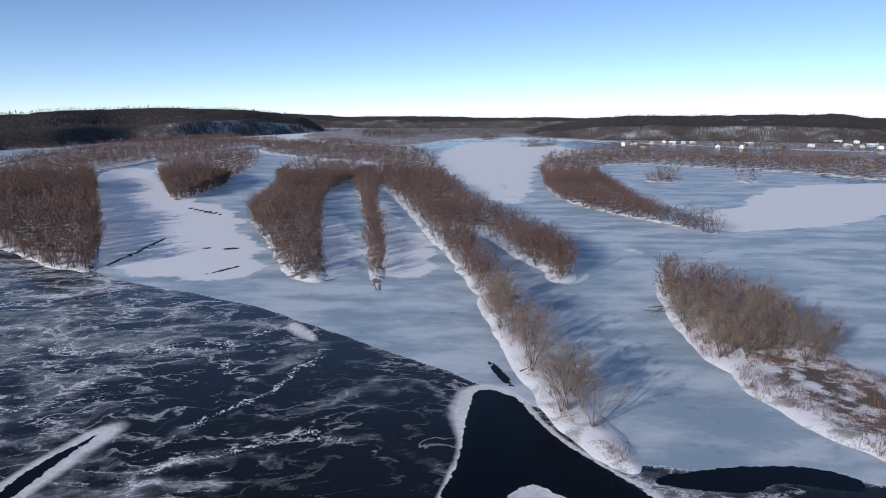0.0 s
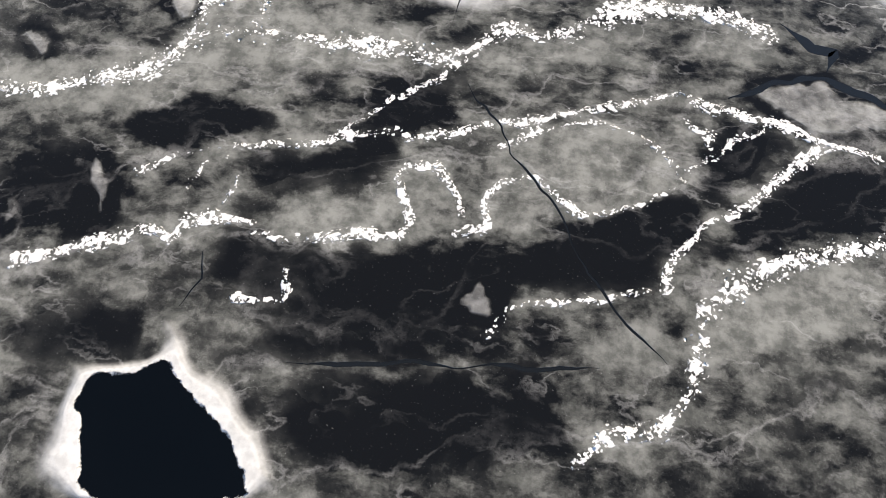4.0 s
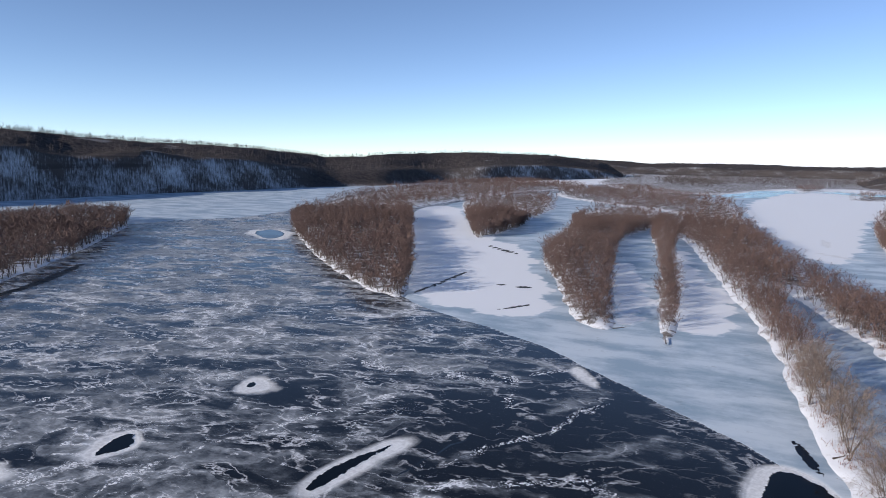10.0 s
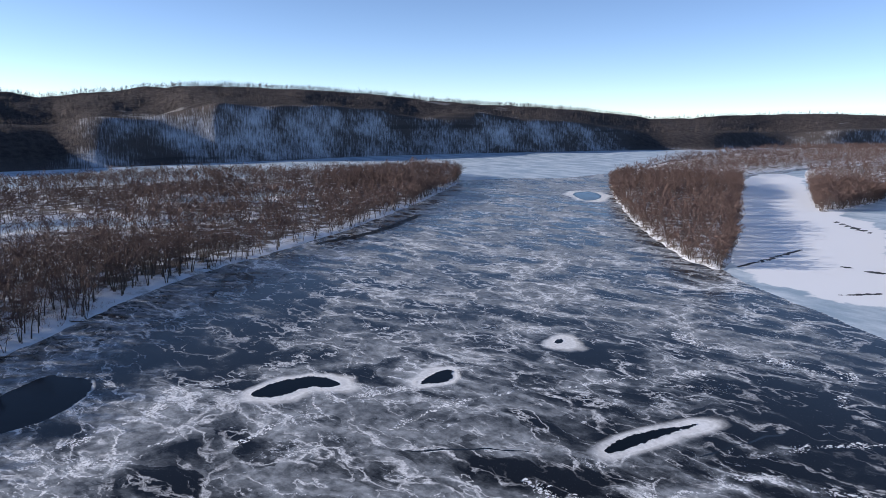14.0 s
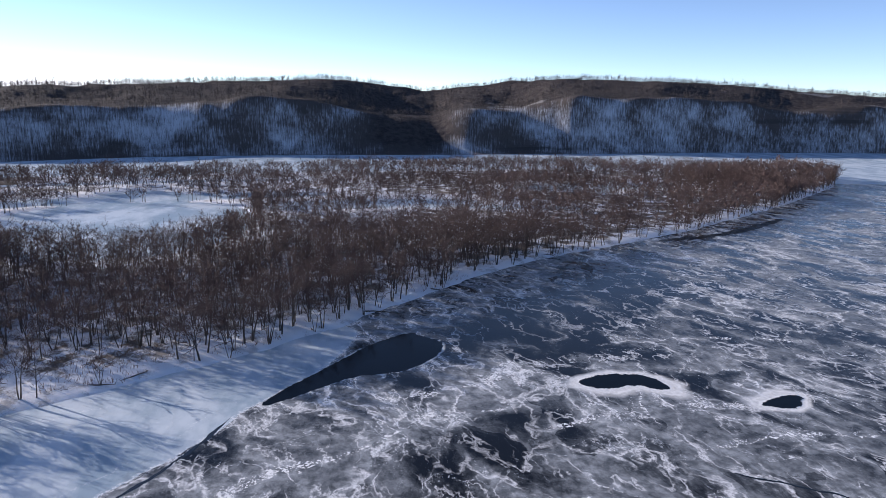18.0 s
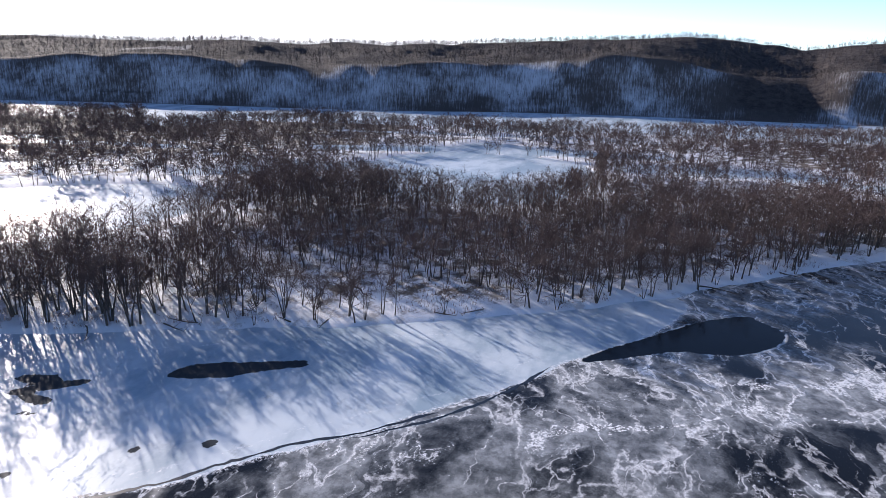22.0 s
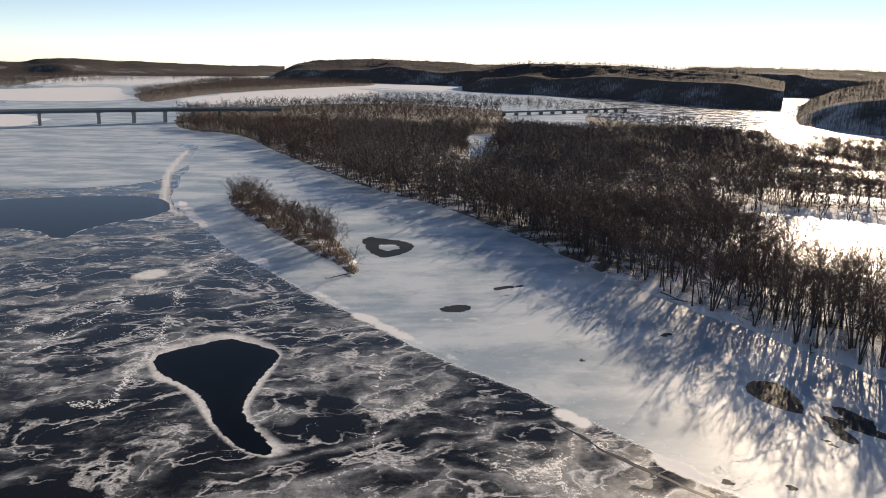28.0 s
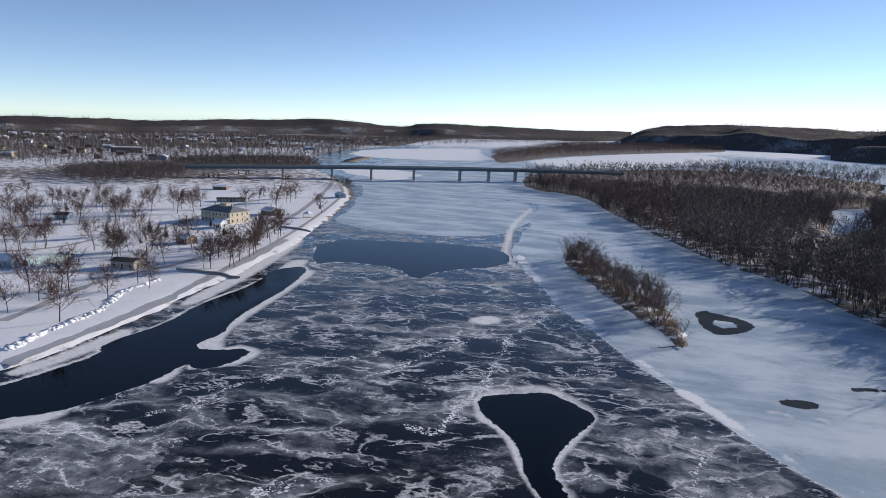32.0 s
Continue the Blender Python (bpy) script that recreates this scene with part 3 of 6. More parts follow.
WETS += [
    strip([(-59, -152), (-60, -154)], 0.9), strip([(-67, -99), (-68, -100)], 1.0), strip([(-77, -96), (-78, -97)], 1.0), strip([(-90, -81), (-91, -82)], 1.1),
    strip([(-96, -69), (-97, -71)], 1.4), strip([(-86, -166), (-90, -168)], 1.0), strip([(-100, -120), (-106, -113), (-110, -108)], 1.5),
]
BLOBS = [[(-53, 222), (-50, 232), (-38, 211), (-40, 207)], [(56, 112.8), (62.5, 117.5), (69.4, 116.3), (76, 112.4), (76.7, 104.7), (67.6, 100.9), (60.8, 102.8)],
         strip([(38.7, 122.1), (44.2, 110.5), (51.5, 103.9), (56.5, 95.2), (58.2, 89.6), (62.2, 84.7)], 1.5), strip([(28.5, 106.8), (33.5, 100.8), (38.3, 96.2), (43.8, 92), (48.7, 87.2), (54, 82.2), (59.2, 76.8)], 2.6),
         [(-210, 165), (-220, 185), (-205, 190), (-198, 170)], [(-245, 230), (-262, 255), (-240, 262), (-230, 240)], [(70, -230), (62, -242), (55, -236), (60, -226)],
]
BLOBS += [
         strip([(116, -575), (108, -470), (95, -400), (84, -350), (70, -325)], 2.5), strip([(-262, 236), (-285, 262), (-300, 270)], 4), strip([(-340, 330), (-330, 300), (-318, 275)], 4), strip([(-322, 395), (-310, 360), (-296, 345)], 5),
         strip([(-25, -183), (-29, -185), (-31, -182)], 0.7), strip([(-36, -184), (-39, -184), (-39, -181), (-36, -181)], 0.5), strip([(50, 617), (80, 577)], 5),
         [(60, 752), (70, 692), (57, 640)], [(94, 447), (109, 447), (109, 438), (96, 438)], strip([(97, 366), (104, 351)], 4), strip([(52, 284), (60, 290), (66, 305)], 1.2),
]
BLOBS += [
         strip([(152, -250), (168, -272), (175, -300)], 5), strip([(129, -168), (137, -178), (143, -200), (150, -240), (158, -280)], 3.5), [(152, -188), (160, -190), (148, -181)],
         strip([(126, -140), (130, -153)], 3), strip([(165, -130), (163, -150), (166, -175)], 3.5), strip([(170, -205), (178, -250), (188, -290), (205, -350)], 4),
         strip([(118, -158), (117, -172), (126, -172)], 4), strip([(140, -105), (132, -118)], 3)]
# plates of clear black ice, of cloudy grey ice, and grainy frost
PALE_WEST = [(-150, 0), (-120, -20), (-60, -80), (-40, -20), (-110, 60), (-150, 50)]
BLACKS = [
    [(-42.3, 46), (-36.4, 49.5), (-28.5, 49.8), (-26.9, 46.7), (-33.8, 44), (-40.2, 42.3)],
    [(-24.9, 42), (-18.7, 44.4), (-10.4, 48.1), (-9.7, 44.1), (-13.9, 41.1), (-21.5, 39.1), (-24.8, 38.8)],
    [(-28.4, 31.7), (-23.8, 32.9), (-17.1, 31.7), (-7.4, 33.7), (0.7, 34.3), (4, 33.3), (2.9, 24.3), (-9, 22.1), (-18.5, 22.7), (-23.8, 24.4), (-26.9, 26.6)],
    [(4, 33.3), (8.2, 36.7), (14.5, 40.3), (23.1, 43.8), (26.2, 42), (22.6, 35.8), (20.5, 31.5), (11.4, 31), (5.4, 30.2)],
    [(27.2, 52.5), (33.6, 55), (37.5, 53.1), (31.3, 47.3), (26.7, 45.9)],
    [(41.6, 52.8), (50, 51.5), (48.1, 43.5), (40.1, 41), (33.6, 39.4), (30.4, 39.7), (35.2, 46.3)],
]
BLACKS += [
    [(-12.7, 57.6), (-5.3, 57.7), (-3.1, 51.8), (-7.1, 49.5), (-11.4, 49.7), (-14.6, 51.7)],
]
BLACKS_NEAR = [
    [(-55.1, 38.4), (-46.5, 39), (-40.6, 32.9), (-41.6, 30.7), (-51.4, 30.8)],
    [(-21.1, 21.2), (-12, 23.1), (3.4, 24.6), (3.6, 22.2), (-11.4, 20.1), (-20.5, 18.8)],
    [(-16.4, 16.4), (-9.3, 15.7), (-1.6, 17.3), (9.6, 20.1), (11.5, 17.5), (9, 12.1), (-9.2, 9.7), (-14.8, 12.2)],
    [(-23.1, 79.1), (-18.5, 88.1), (-12.8, 94.3), (-13.1, 85.8), (-16.9, 78.5), (-20.4, 74.3)],
    [(-69, 77.2), (-54.3, 79.8), (-44.8, 74.6), (-48.4, 66.1), (-60.1, 63.2)],
    [(-47.5, 20.5), (-36, 22.2), (-32.4, 18.9), (-38.5, 16.3), (-46, 17)],
]
BLACKS_NORTH = [
    [(-52.8, 95.9), (-49.3, 105.5), (-43.8, 115.6), (-36.1, 130.2), (-28, 138.9), (-16.9, 134.2), (-11.9, 133.3), (-2.3, 131.4), (0.6, 122.9), (-3.2, 117.2), (-12.8, 109.8), (-13.4, 102), (-17.6, 93.7), (-23.1, 85.6), (-28.4, 79.6), (-33.9, 75), (-40.3, 76.9), (-46.7, 83.8)],
    [(-16.1, 163.6), (-2.8, 172.3), (2.4, 153), (-7.9, 140.2), (-15.1, 146.7)],
    [(-97.5, 93.2), (-84.9, 102.4), (-72.2, 106.9), (-70.7, 100.3), (-81, 90.2), (-89.7, 87.2)],
    [(-76.9, 73.5), (-54, 82.1), (-45.6, 72.4), (-50.6, 68.1), (-66.8, 64)],
    [(-91.4, 65.5), (-84, 68), (-76.7, 59.4), (-78, 52.9)],
    [(-60.2, 159.3), (-41.8, 184.3), (-28.9, 205.1), (-17.1, 193.6), (-22.8, 169), (-44, 157.2), (-53.9, 142.6)],
]
PALES = [
    [(2.3, 48.2), (6.1, 51.7), (11.7, 53.3), (17.3, 53.3), (21.4, 50.9), (24, 47.9), (23.9, 46.3), (19.1, 43.2), (12.5, 40.4), (9.9, 41.9), (6.5, 44.7)],
    [(1.3, 41.6), (7.2, 44), (10.6, 39.2), (5.1, 35.5), (1.7, 37.8)],
    [(-9.6, 43.3), (-4.3, 44.4), (-1, 38.3), (-1.3, 35.4), (-6.5, 36.1)],
    [(-25, 34.9), (-15, 40), (-9.7, 40), (-7.7, 35.9), (-16.8, 33.3), (-23.2, 33.1)],
    [(25.8, 29.7), (32.5, 35.8), (47.1, 39.1), (45.2, 31), (34.9, 27.8), (25.8, 23.7)],
    [(14.5, 27), (19.3, 30), (24.4, 27.1), (21.8, 22.1), (15.6, 23.6)],
]
PALES_NORTH = [
    [(-62.5, 53.3), (-40.6, 55.5), (-39.2, 65.1), (-33.4, 67), (-16.1, 68.5), (-7.1, 60.4), (-21.6, 57.3), (-25.5, 49.5), (-19.6, 48.6), (-19.1, 46.1), (-26.5, 45), (-27.2, 52.9), (-35.3, 50.8), (-45.5, 44.9), (-59.5, 47.3)],
    [(-1.2, 61.2), (17.6, 68.1), (19.1, 65.2), (6.4, 60.4), (-0.3, 59.4)],
    [(24.6, 70.2), (35.6, 71.8), (36.4, 65.9), (29.3, 61.9)],
    [(-81.8, 90.3), (-67, 90.4), (-51.6, 83.6), (-62.6, 81.3), (-75, 78.8)],
    [(-44.8, 78), (-30.6, 81), (-20.3, 78.1), (-23.4, 72.7), (-34.1, 69.2), (-40.5, 70.8)],
]
FROST = [
    [(-0.6, 26.5), (-1.4, 27.8), (0.1, 31.7), (2.2, 29.9), (1.8, 27.2)],
    [(-45.4, 38.6), (-43, 38.6), (-41, 35.4), (-41, 32.4), (-42.5, 33.7)],
    [(-60.8, 56.1), (-59.4, 57.3), (-56.8, 57.4), (-56.4, 54.6), (-58.8, 54)],
    [(-44.2, 67.5), (-42, 69.5), (-39.2, 66.7), (-39.8, 63.5), (-41.3, 62.2)],
    [(31, 60.3), (37, 62.7), (43, 64.2), (47, 62), (50.9, 60.8), (52.9, 58.9), (49.7, 57.1), (44.1, 56.3), (39.9, 56.5), (35.2, 58.4)],
    [(-53, 32.7), (-50.7, 32.8), (-50.1, 30.7), (-51.8, 30.1)],
]
BLACKS_FAR = [
    [(-213.6, 49.9), (-235.6, 86.9), (-218.1, 110.5), (-185.6, 97.7), (-169.3, 71.7), (-172.2, 49.3), (-192.3, 43.5)],
    [(-285.9, 110.3), (-274.2, 143.6), (-237.4, 150.5), (-198.3, 111.3), (-184.5, 85.5), (-186.0, 69.5)],
    [(-134.8, 27.2), (-142.2, 41.5), (-139.9, 60.3), (-128.2, 60.6), (-120.0, 44.6), (-120.9, 28.0)],
        [(-157, 106), (-154, 115), (-141, 104), (-146, 99)], [(-128, 12), (-134, 34), (-138, 61), (-126, 60), (-116, 35), (-118, 13)],
    [(5, -152), (-3, -148), (-2, -121), (5, -125)],
]
# pressure ridges: crusty lines of broken ice
# width and line of each
CRUST_BAND = [
    (2.6, [(-60.2, 48.6), (-55.6, 48.3), (-51.4, 50.3), (-47.4, 51.7), (-43.4, 52.6), (-40.7, 55.7), (-39.4, 59.7), (-34.9, 61.3), (-31.9, 61.8), (-27.9, 61.4), (-22.5, 61.6), (-16.5, 62), (-11.8, 61.7), (-7.2, 60.8), (-2.9, 63), (0.6, 66.8), (6.1, 66.4), (10.6, 68.5), (15.3, 72.5), (20.1, 74.1), (25.7, 74.4), (30.4, 73.8), (35.7, 72.4)]),
    (2.2, [(-38.7, 66.2), (-34.2, 67.3), (-31, 70.3), (-28.5, 73.5), (-25.6, 75.4), (-21.5, 77.5)]),
    (1.6, [(-32, 62), (-30.3, 67.5), (-29.1, 77.5)]),
    (1.9, [(-73.9, 76.5), (-69.9, 79.2), (-62.7, 80.9), (-55.9, 83.9), (-51.3, 83.5), (-48.4, 79.1), (-44.8, 74.6), (-41, 70.7), (-38.4, 66.5), (-39.1, 60.5), (-39.8, 55.8)]),
]
CRUST_BAND += [
    (2.6, [(26.1, 30), (28.5, 33.1), (32.5, 36.4), (37.8, 38.4), (43.1, 40.1), (47.8, 42)]),
    (2.6, [(-83.7, 93.5), (-77.3, 92.8), (-70.8, 91.9), (-62.9, 92.2), (-57.7, 91.5), (-57, 94.6)]),
    (1.6, [(25.7, 28.4), (24.9, 23.4), (22.7, 18.4), (19.3, 16.6), (15.4, 15.8), (13.3, 12.8)]),
]
SEAM_LINES = [
    (0.9, [(-39.4, 39.2), (-37, 41.1), (-32.2, 43.1), (-27, 44.3), (-23.6, 44.8), (-19.1, 46.1), (-15.2, 47.9), (-10.5, 49.1), (-7.6, 48.1), (-3.6, 49.8), (1.2, 51.5), (8.1, 54.1), (13.8, 55.8), (18.1, 58), (24, 59.7), (28.2, 58.2), (31.8, 57.6), (37.3, 56.6), (42.6, 54.7), (50.3, 52.8)]),
    (0.55, [(-17.6, 47.5), (-14.4, 50.6), (-10.7, 54.3), (-6, 57.6), (-3.8, 61.1)]),
    (1.1, [(-48.8, 25.6), (-44.7, 27.6), (-40, 29.8), (-36.1, 31.4), (-32.8, 31.1), (-32.3, 33.3), (-27.9, 33.9), (-24.7, 34)]),
    (0.7, [(-24.4, 32.8), (-21.1, 32.4), (-16.8, 33), (-12.6, 34.4), (-8.2, 34.8), (-6.9, 36.8), (-7.4, 38.9), (-9.5, 42.5), (-8.4, 44.2), (-5, 44.6), (-2.7, 41.9), (-1.1, 38.3)]),
]
SEAM_LINES += [
    (0.8, [(21.8, 32.3), (22.6, 35.8), (26.1, 40.5), (30.2, 43.3), (33.2, 46.8), (38.7, 52), (41.4, 54.1)]),
]
SEAM_LINES_NEXT = [
    (0.6, [(2.1, 48.2), (6.1, 51.7), (11.7, 53.3), (17.3, 53.3), (21.4, 50.9), (24, 47.9), (24.6, 46.6), (19.1, 42.9), (12.5, 40.2), (9.9, 41.7), (6.5, 44.7), (3.2, 43.5), (1.3, 40.5), (2.1, 37.3), (-1.4, 36.2)]),
    (0.8, [(24.8, 55.3), (27.9, 53.9), (26.9, 50.4), (25, 48.1)]),
    (0.5, [(-33.1, 37.7), (-32.5, 40.9), (-29.1, 42)]),
    (0.5, [(-27.8, 36.5), (-27.9, 40.4)]),
    (0.6, [(27.5, 50.1), (31.4, 54), (34.4, 55.7)]),
    (0.8, [(-18.3, 86.7), (-14.6, 93.2), (-11.8, 102), (-9.5, 105), (-7.7, 112.9), (-1.3, 114.7)]),
    (0.7, [(-25.1, 80.2), (-21.7, 85.6), (-17.8, 89.4)]),
    (0.6, [(3.4, 24.6), (5.4, 28.1), (9, 29.3), (15.1, 30.8), (20.6, 32.1)]),
    (0.5, [(-19.3, 28.5), (-18.5, 25.3), (-24.5, 24.5)]),
]
SEAM_LINES_NORTH = [
    (1, [(-61.5, 127), (-50.7, 133.9), (-39, 140), (-31, 145.8), (-22.5, 144), (-13, 141.3)]),
    (0.8, [(-57.5, 156.2), (-51.4, 171.3), (-45.5, 185.5), (-37.2, 193.8)]),
    (1, [(-61.5, 97), (-58.9, 103.3), (-52.4, 112.6), (-42.1, 121.3)]),
    (1, [(-117.4, 89.7), (-111.2, 97.6), (-103.4, 104.9), (-87.5, 107.8)]),
    (0.9, [(-104.8, 78), (-95.3, 82.3), (-86.1, 84.4), (-78.5, 90.1)]),
    (0.8, [(-65.6, 149.3), (-64.1, 138.9), (-67.5, 127.9)]),
    (0.8, [(-101.8, 189), (-91.5, 170.7), (-91.8, 156.3), (-88.6, 144.8)]),
    (1, [(-156.8, 167.9), (-171.1, 196.1), (-172.9, 207.5)]),
    (0.7, [(-60.2, 159.3), (-54.9, 153.2), (-49.5, 155.2)]),
    (0.7, [(-36, 214.3), (-40.7, 179.9), (-47.3, 168.3)]),
    (0.9, [(-86.5, 71.8), (-79.6, 68), (-74.5, 61.4), (-66.4, 55.7)]),
]
SEAM_LINES_NORTH += [
    (0.7, [(-56.9, 122.8), (-48.7, 128.6), (-42.5, 133.8)]),
]
DARK_CRACKS = [
    (0.5, [(-41.6, -126.9), (-49.1, -112.1), (-63.8, -92.6), (-83.6, -71.0), (-99.5, -57.2), (-109.1, -44.8), (-121.1, -33.1)]),
    (0.5, [(-106.0, -46.7), (-115.9, -34.7), (-124.8, -28.1), (-136.1, -20.7), (-149.2, -14.8)]),
    (0.16, [(-2.6, 57.3), (1.9, 51.6), (4.3, 47.2), (8.6, 41.9), (12, 35.8), (15.1, 31.5), (19.1, 27), (21.9, 23.8)]),
    (0.75, [(30.6, 60), (36.8, 63.5), (43, 65.3), (47.7, 63.1), (52.2, 60.9)]),
    (0.7, [(37.5, 73.9), (41.6, 70.2), (44.6, 70.1), (43.1, 65.7)]),
    (0.75, [(42.3, 104), (45.5, 98.9), (50.9, 94.9), (55.5, 91.6)]),
    (0.22, [(-16.9, 18.4), (-5.5, 20.1), (3.7, 21.2), (7.8, 21.5), (15.3, 22.5)]),
    (0.14, [(-5.2, 73.7), (-6, 66.9)]),
    (0.18, [(51.8, 93.2), (48.2, 87.1), (45.1, 80.3)]),
]
DARK_CRACKS += [
    (0.15, [(-29.2, 29.8), (-28.5, 26.5), (-29.8, 23.1)]),
    (0.35, [(-107.9, 80.9), (-103, 89), (-96.8, 97), (-89.3, 104.6)]),
    (0.35, [(-67.5, 127.9), (-62.9, 150.3), (-59.5, 157.5)]),
]
RIDGES_NORTH = [
    [(-81, 95), (-72, 96), (-60, 92), (-55.0, 89.6)],
    [(-60, 127), (-45, 135), (-32, 144), (-18, 141)],
    [(-66, 108), (-48, 108), (-39, 113)],
    [(-132, 204), (-103, 196), (-82, 204), (-65, 208), (-51, 225)],
    [(-23.2, 78.2), (-17.7, 91.1), (-9.5, 103.5)],
    [(-59, 138), (-51, 158), (-43, 170), (-35, 198)],
    [(-59, 181), (-60, 195), (-64, 206)],
]
RIDGES_WEST = [
    [(-182, 93), (-181, 112), (-179, 135), (-166, 158), (-164, 185), (-176, 208)],
    [(-118, 82), (-121, 104), (-116, 123), (-107, 144), (-91, 178)],
    [(-152, 163), (-170, 208), (-207, 274)],
    [(-140, 215), (-102, 197), (-68, 202)],
    [(-289, 218), (-196, 181), (-197, 207), (-229, 283)],
    [(-117, -14), (-125, -4), (-128, 10), (-141, 28), (-143, 47)],
    [(-131, 53), (-139, 73), (-137, 92), (-133, 112)],
    [(-151, 21), (-158, 45), (-170, 61)],
]
RIDGES_SOUTH = [
    [(48, -139), (45, -157), (49, -215), (41, -266)],
    [(70, -103), (60, -113)],
    [(109, -131), (105, -148), (94, -167), (73, -205), (54, -213)],
    [(124, -111), (106, -132)],
    [(-8, -163), (-9, -145), (-9, -125), (-5, -118)],
    [(-41, -111), (-38.9, -99.7), (-40.3, -93.4)],
    [(77, -165), (64, -198), (51, -233), (43, -267)],
    [(58, -141), (48, -140), (46, -161)],
]
LIGHT = [
    [(-152, 293), (-110, 274), (-69, 251), (-37, 220), (-13, 198), (0, 184), (10, 172), (22, 165), (33, 130), (48, 128), (66, 131),
     (82, 125), (140, 110), (330, 300), (600, 1500), (-430, 1500), (-420, 900), (-290, 580), (-185, 370)],
    [(-154, -10), (-136, -21), (-109, -47), (-86, -70), (-67, -90), (-41, -137), (-21, -162), (4, -200), (38, -261), (68, -322),
     (83, -363), (95, -430), (97, -486), (115, -589), (130, -760), (0, -500), (-80, -290), (-130, -130), (-190, -40), (-215, 10), (-195, 20)],
    [(110, -589), (174, -640), (330, -660), (370, -720), (900, -2600), (-200, -2600), (-700, -1300), (30, -700)],
]
LIGHT += [
    [(215, -400), (100, -400), (100, -500), (120, -620), (330, -690), (280, -590), (240, -480)],
    [(-560, 520), (-480, 640), (-720, 1250), (-800, 2000), (-1000, 1200), (-900, -900), (-560, -900)],
]
SNOWS = [
    [(-158, 312), (-100, 282), (-78, 300), (-98, 365), (-132, 440), (-150, 520), (-200, 560), (-300, 740), (-400, 950), (-415, 830),
     (-290, 575), (-220, 440)],
    [(-40, 340), (-22, 290), (0, 300), (-5, 370), (-25, 470), (-55, 620)],
    [(-50, 300), (-38, 300), (-50, 400), (-80, 500), (-75, 400)],
    [(60, 500), (110, 830), (140, 1040), (330, 1500), (120, 2000), (-20, 1300), (20, 700)],
    [(165, 430), (200, 420), (330, 500), (600, 700), (480, 750), (330, 700), (250, 560), (190, 500)],
    [(300, -1200), (600, -1150), (700, -1500), (500, -1800), (430, -1500)], [(20, -2100), (240, -1500), (280, -1190), (100, -1150), (-150, -1700)],
]
SNOWS += [
    [(300, -720), (420, -820), (520, -950), (330, -900)],
]


def nearest_outline(x, y, outlines, reach=40.0):
    d = np.full(x.shape, reach)
    for o in outlines:
        d = np.minimum(d, outline(o, x, y, reach))
    return d


def land_depth(x, y, name=None):
    """How far inside the land a place lies, in metres."""
    d = nearest_outline(x, y, LANDS.values() if name is None else [LANDS[name]])
    return np.minimum(-d, nearest_outline(x, y, PONDS)) + (fbm(x, y, 14, 5, 3) - 0.5) * 5


# ---- the ground: one sheet of ice and banks, finer towards the bend below the camera ----
angles = np.radians(np.concatenate([np.arange(-37, 243, 0.36), np.arange(243, 285, 4.0), np.arange(285, 323, 1.0)]))
radii = np.concatenate([[0.0], np.arange(6, 112, 0.6), np.geomspace(112, 330, 116), np.geomspace(330, 4900, 186)[1:]])
RA, AN = np.meshgrid(radii, angles)
GX, GY = (-np.sin(AN) * RA).ravel(), (np.cos(AN) * RA).ravel()
na, nr = RA.shape
i, j = np.meshgrid(np.arange(na), np.arange(nr - 1), indexing="ij")
i2 = (i + 1) % na
quads = np.stack([i * nr + j, i * nr + j + 1, i2 * nr + j + 1, i2 * nr + j], -1).reshape(-1, 4)[:, ::-1]

depth = land_depth(GX, GY)
ice_z = np.zeros(GX.shape)
hole = np.full(GX.shape, 40.0)
rim = np.zeros(GX.shape)
for pts, width, *heavy in HOLES:
    d = outline(pts, GX, GY, smooth=1)
    hole = np.minimum(hole, d)
    if heavy:
        out = -outline(heavy[0], GX, GY, smooth=1)
        full = np.clip(out / (0.60 * (np.maximum(d, 0) + np.maximum(out, 0)) + 0.4), 0, 1) * (d > -2.5)
        rim = np.maximum(rim, full * (0.72 + 0.4 * vnoise(GX, GY, 9, 3)))
    else:
        wide = width * (0.2 + 1.25 * vnoise(GX, GY, 16, 3) * (0.6 + 0.8 * vnoise(GX, GY, 5, 4)))
        rim = np.maximum(rim, np.clip(1.15 - np.abs(d - 0.3 * wide) / wide, 0, 1) * (width > 0.7))
for pts in BLOBS:
    size = np.ptp(np.asarray(pts), 0).max()
    full = 0.30 if np.mean(np.asarray(pts)[:, 0]) < -190 else 0.6
    rim = np.maximum(rim, np.clip(full - outline(pts, GX, GY) / 3.0, 0, 1.5 * full))
wet = np.clip(0.5 - nearest_outline(GX, GY, WETS) / 2.0, 0, 1)
for heart in ([(-14, -268), (-20, -270), (-25, -264), (-18, -258)],):
    wet = wet * np.clip(0.5 + outline(heart, GX, GY) / 2.0, 0, 1)
wiggle = (fbm(GX, GY, 34, 61) - 0.5) * 9
zone = nearest_outline(GX, GY, LIGHT) + wiggle
pond = nearest_outline(GX, GY, PONDS)
light = np.clip(0.5 - zone / 4.0, 0, 1)
light = np.maximum(light, np.clip(0.5 - pond / 4, 0, 1))
far = np.hypot(GX, GY)
ridge = np.clip(1 - np.abs(nearest_outline(GX, GY, LIGHT[:2]) + wiggle) / 1.9, 0, 1) * (far < 700)
shelf = outline(LIGHT[1], GX, GY) + 0.6 * wiggle + (fbm(GX, GY, 18, 63) - 0.5) * 8
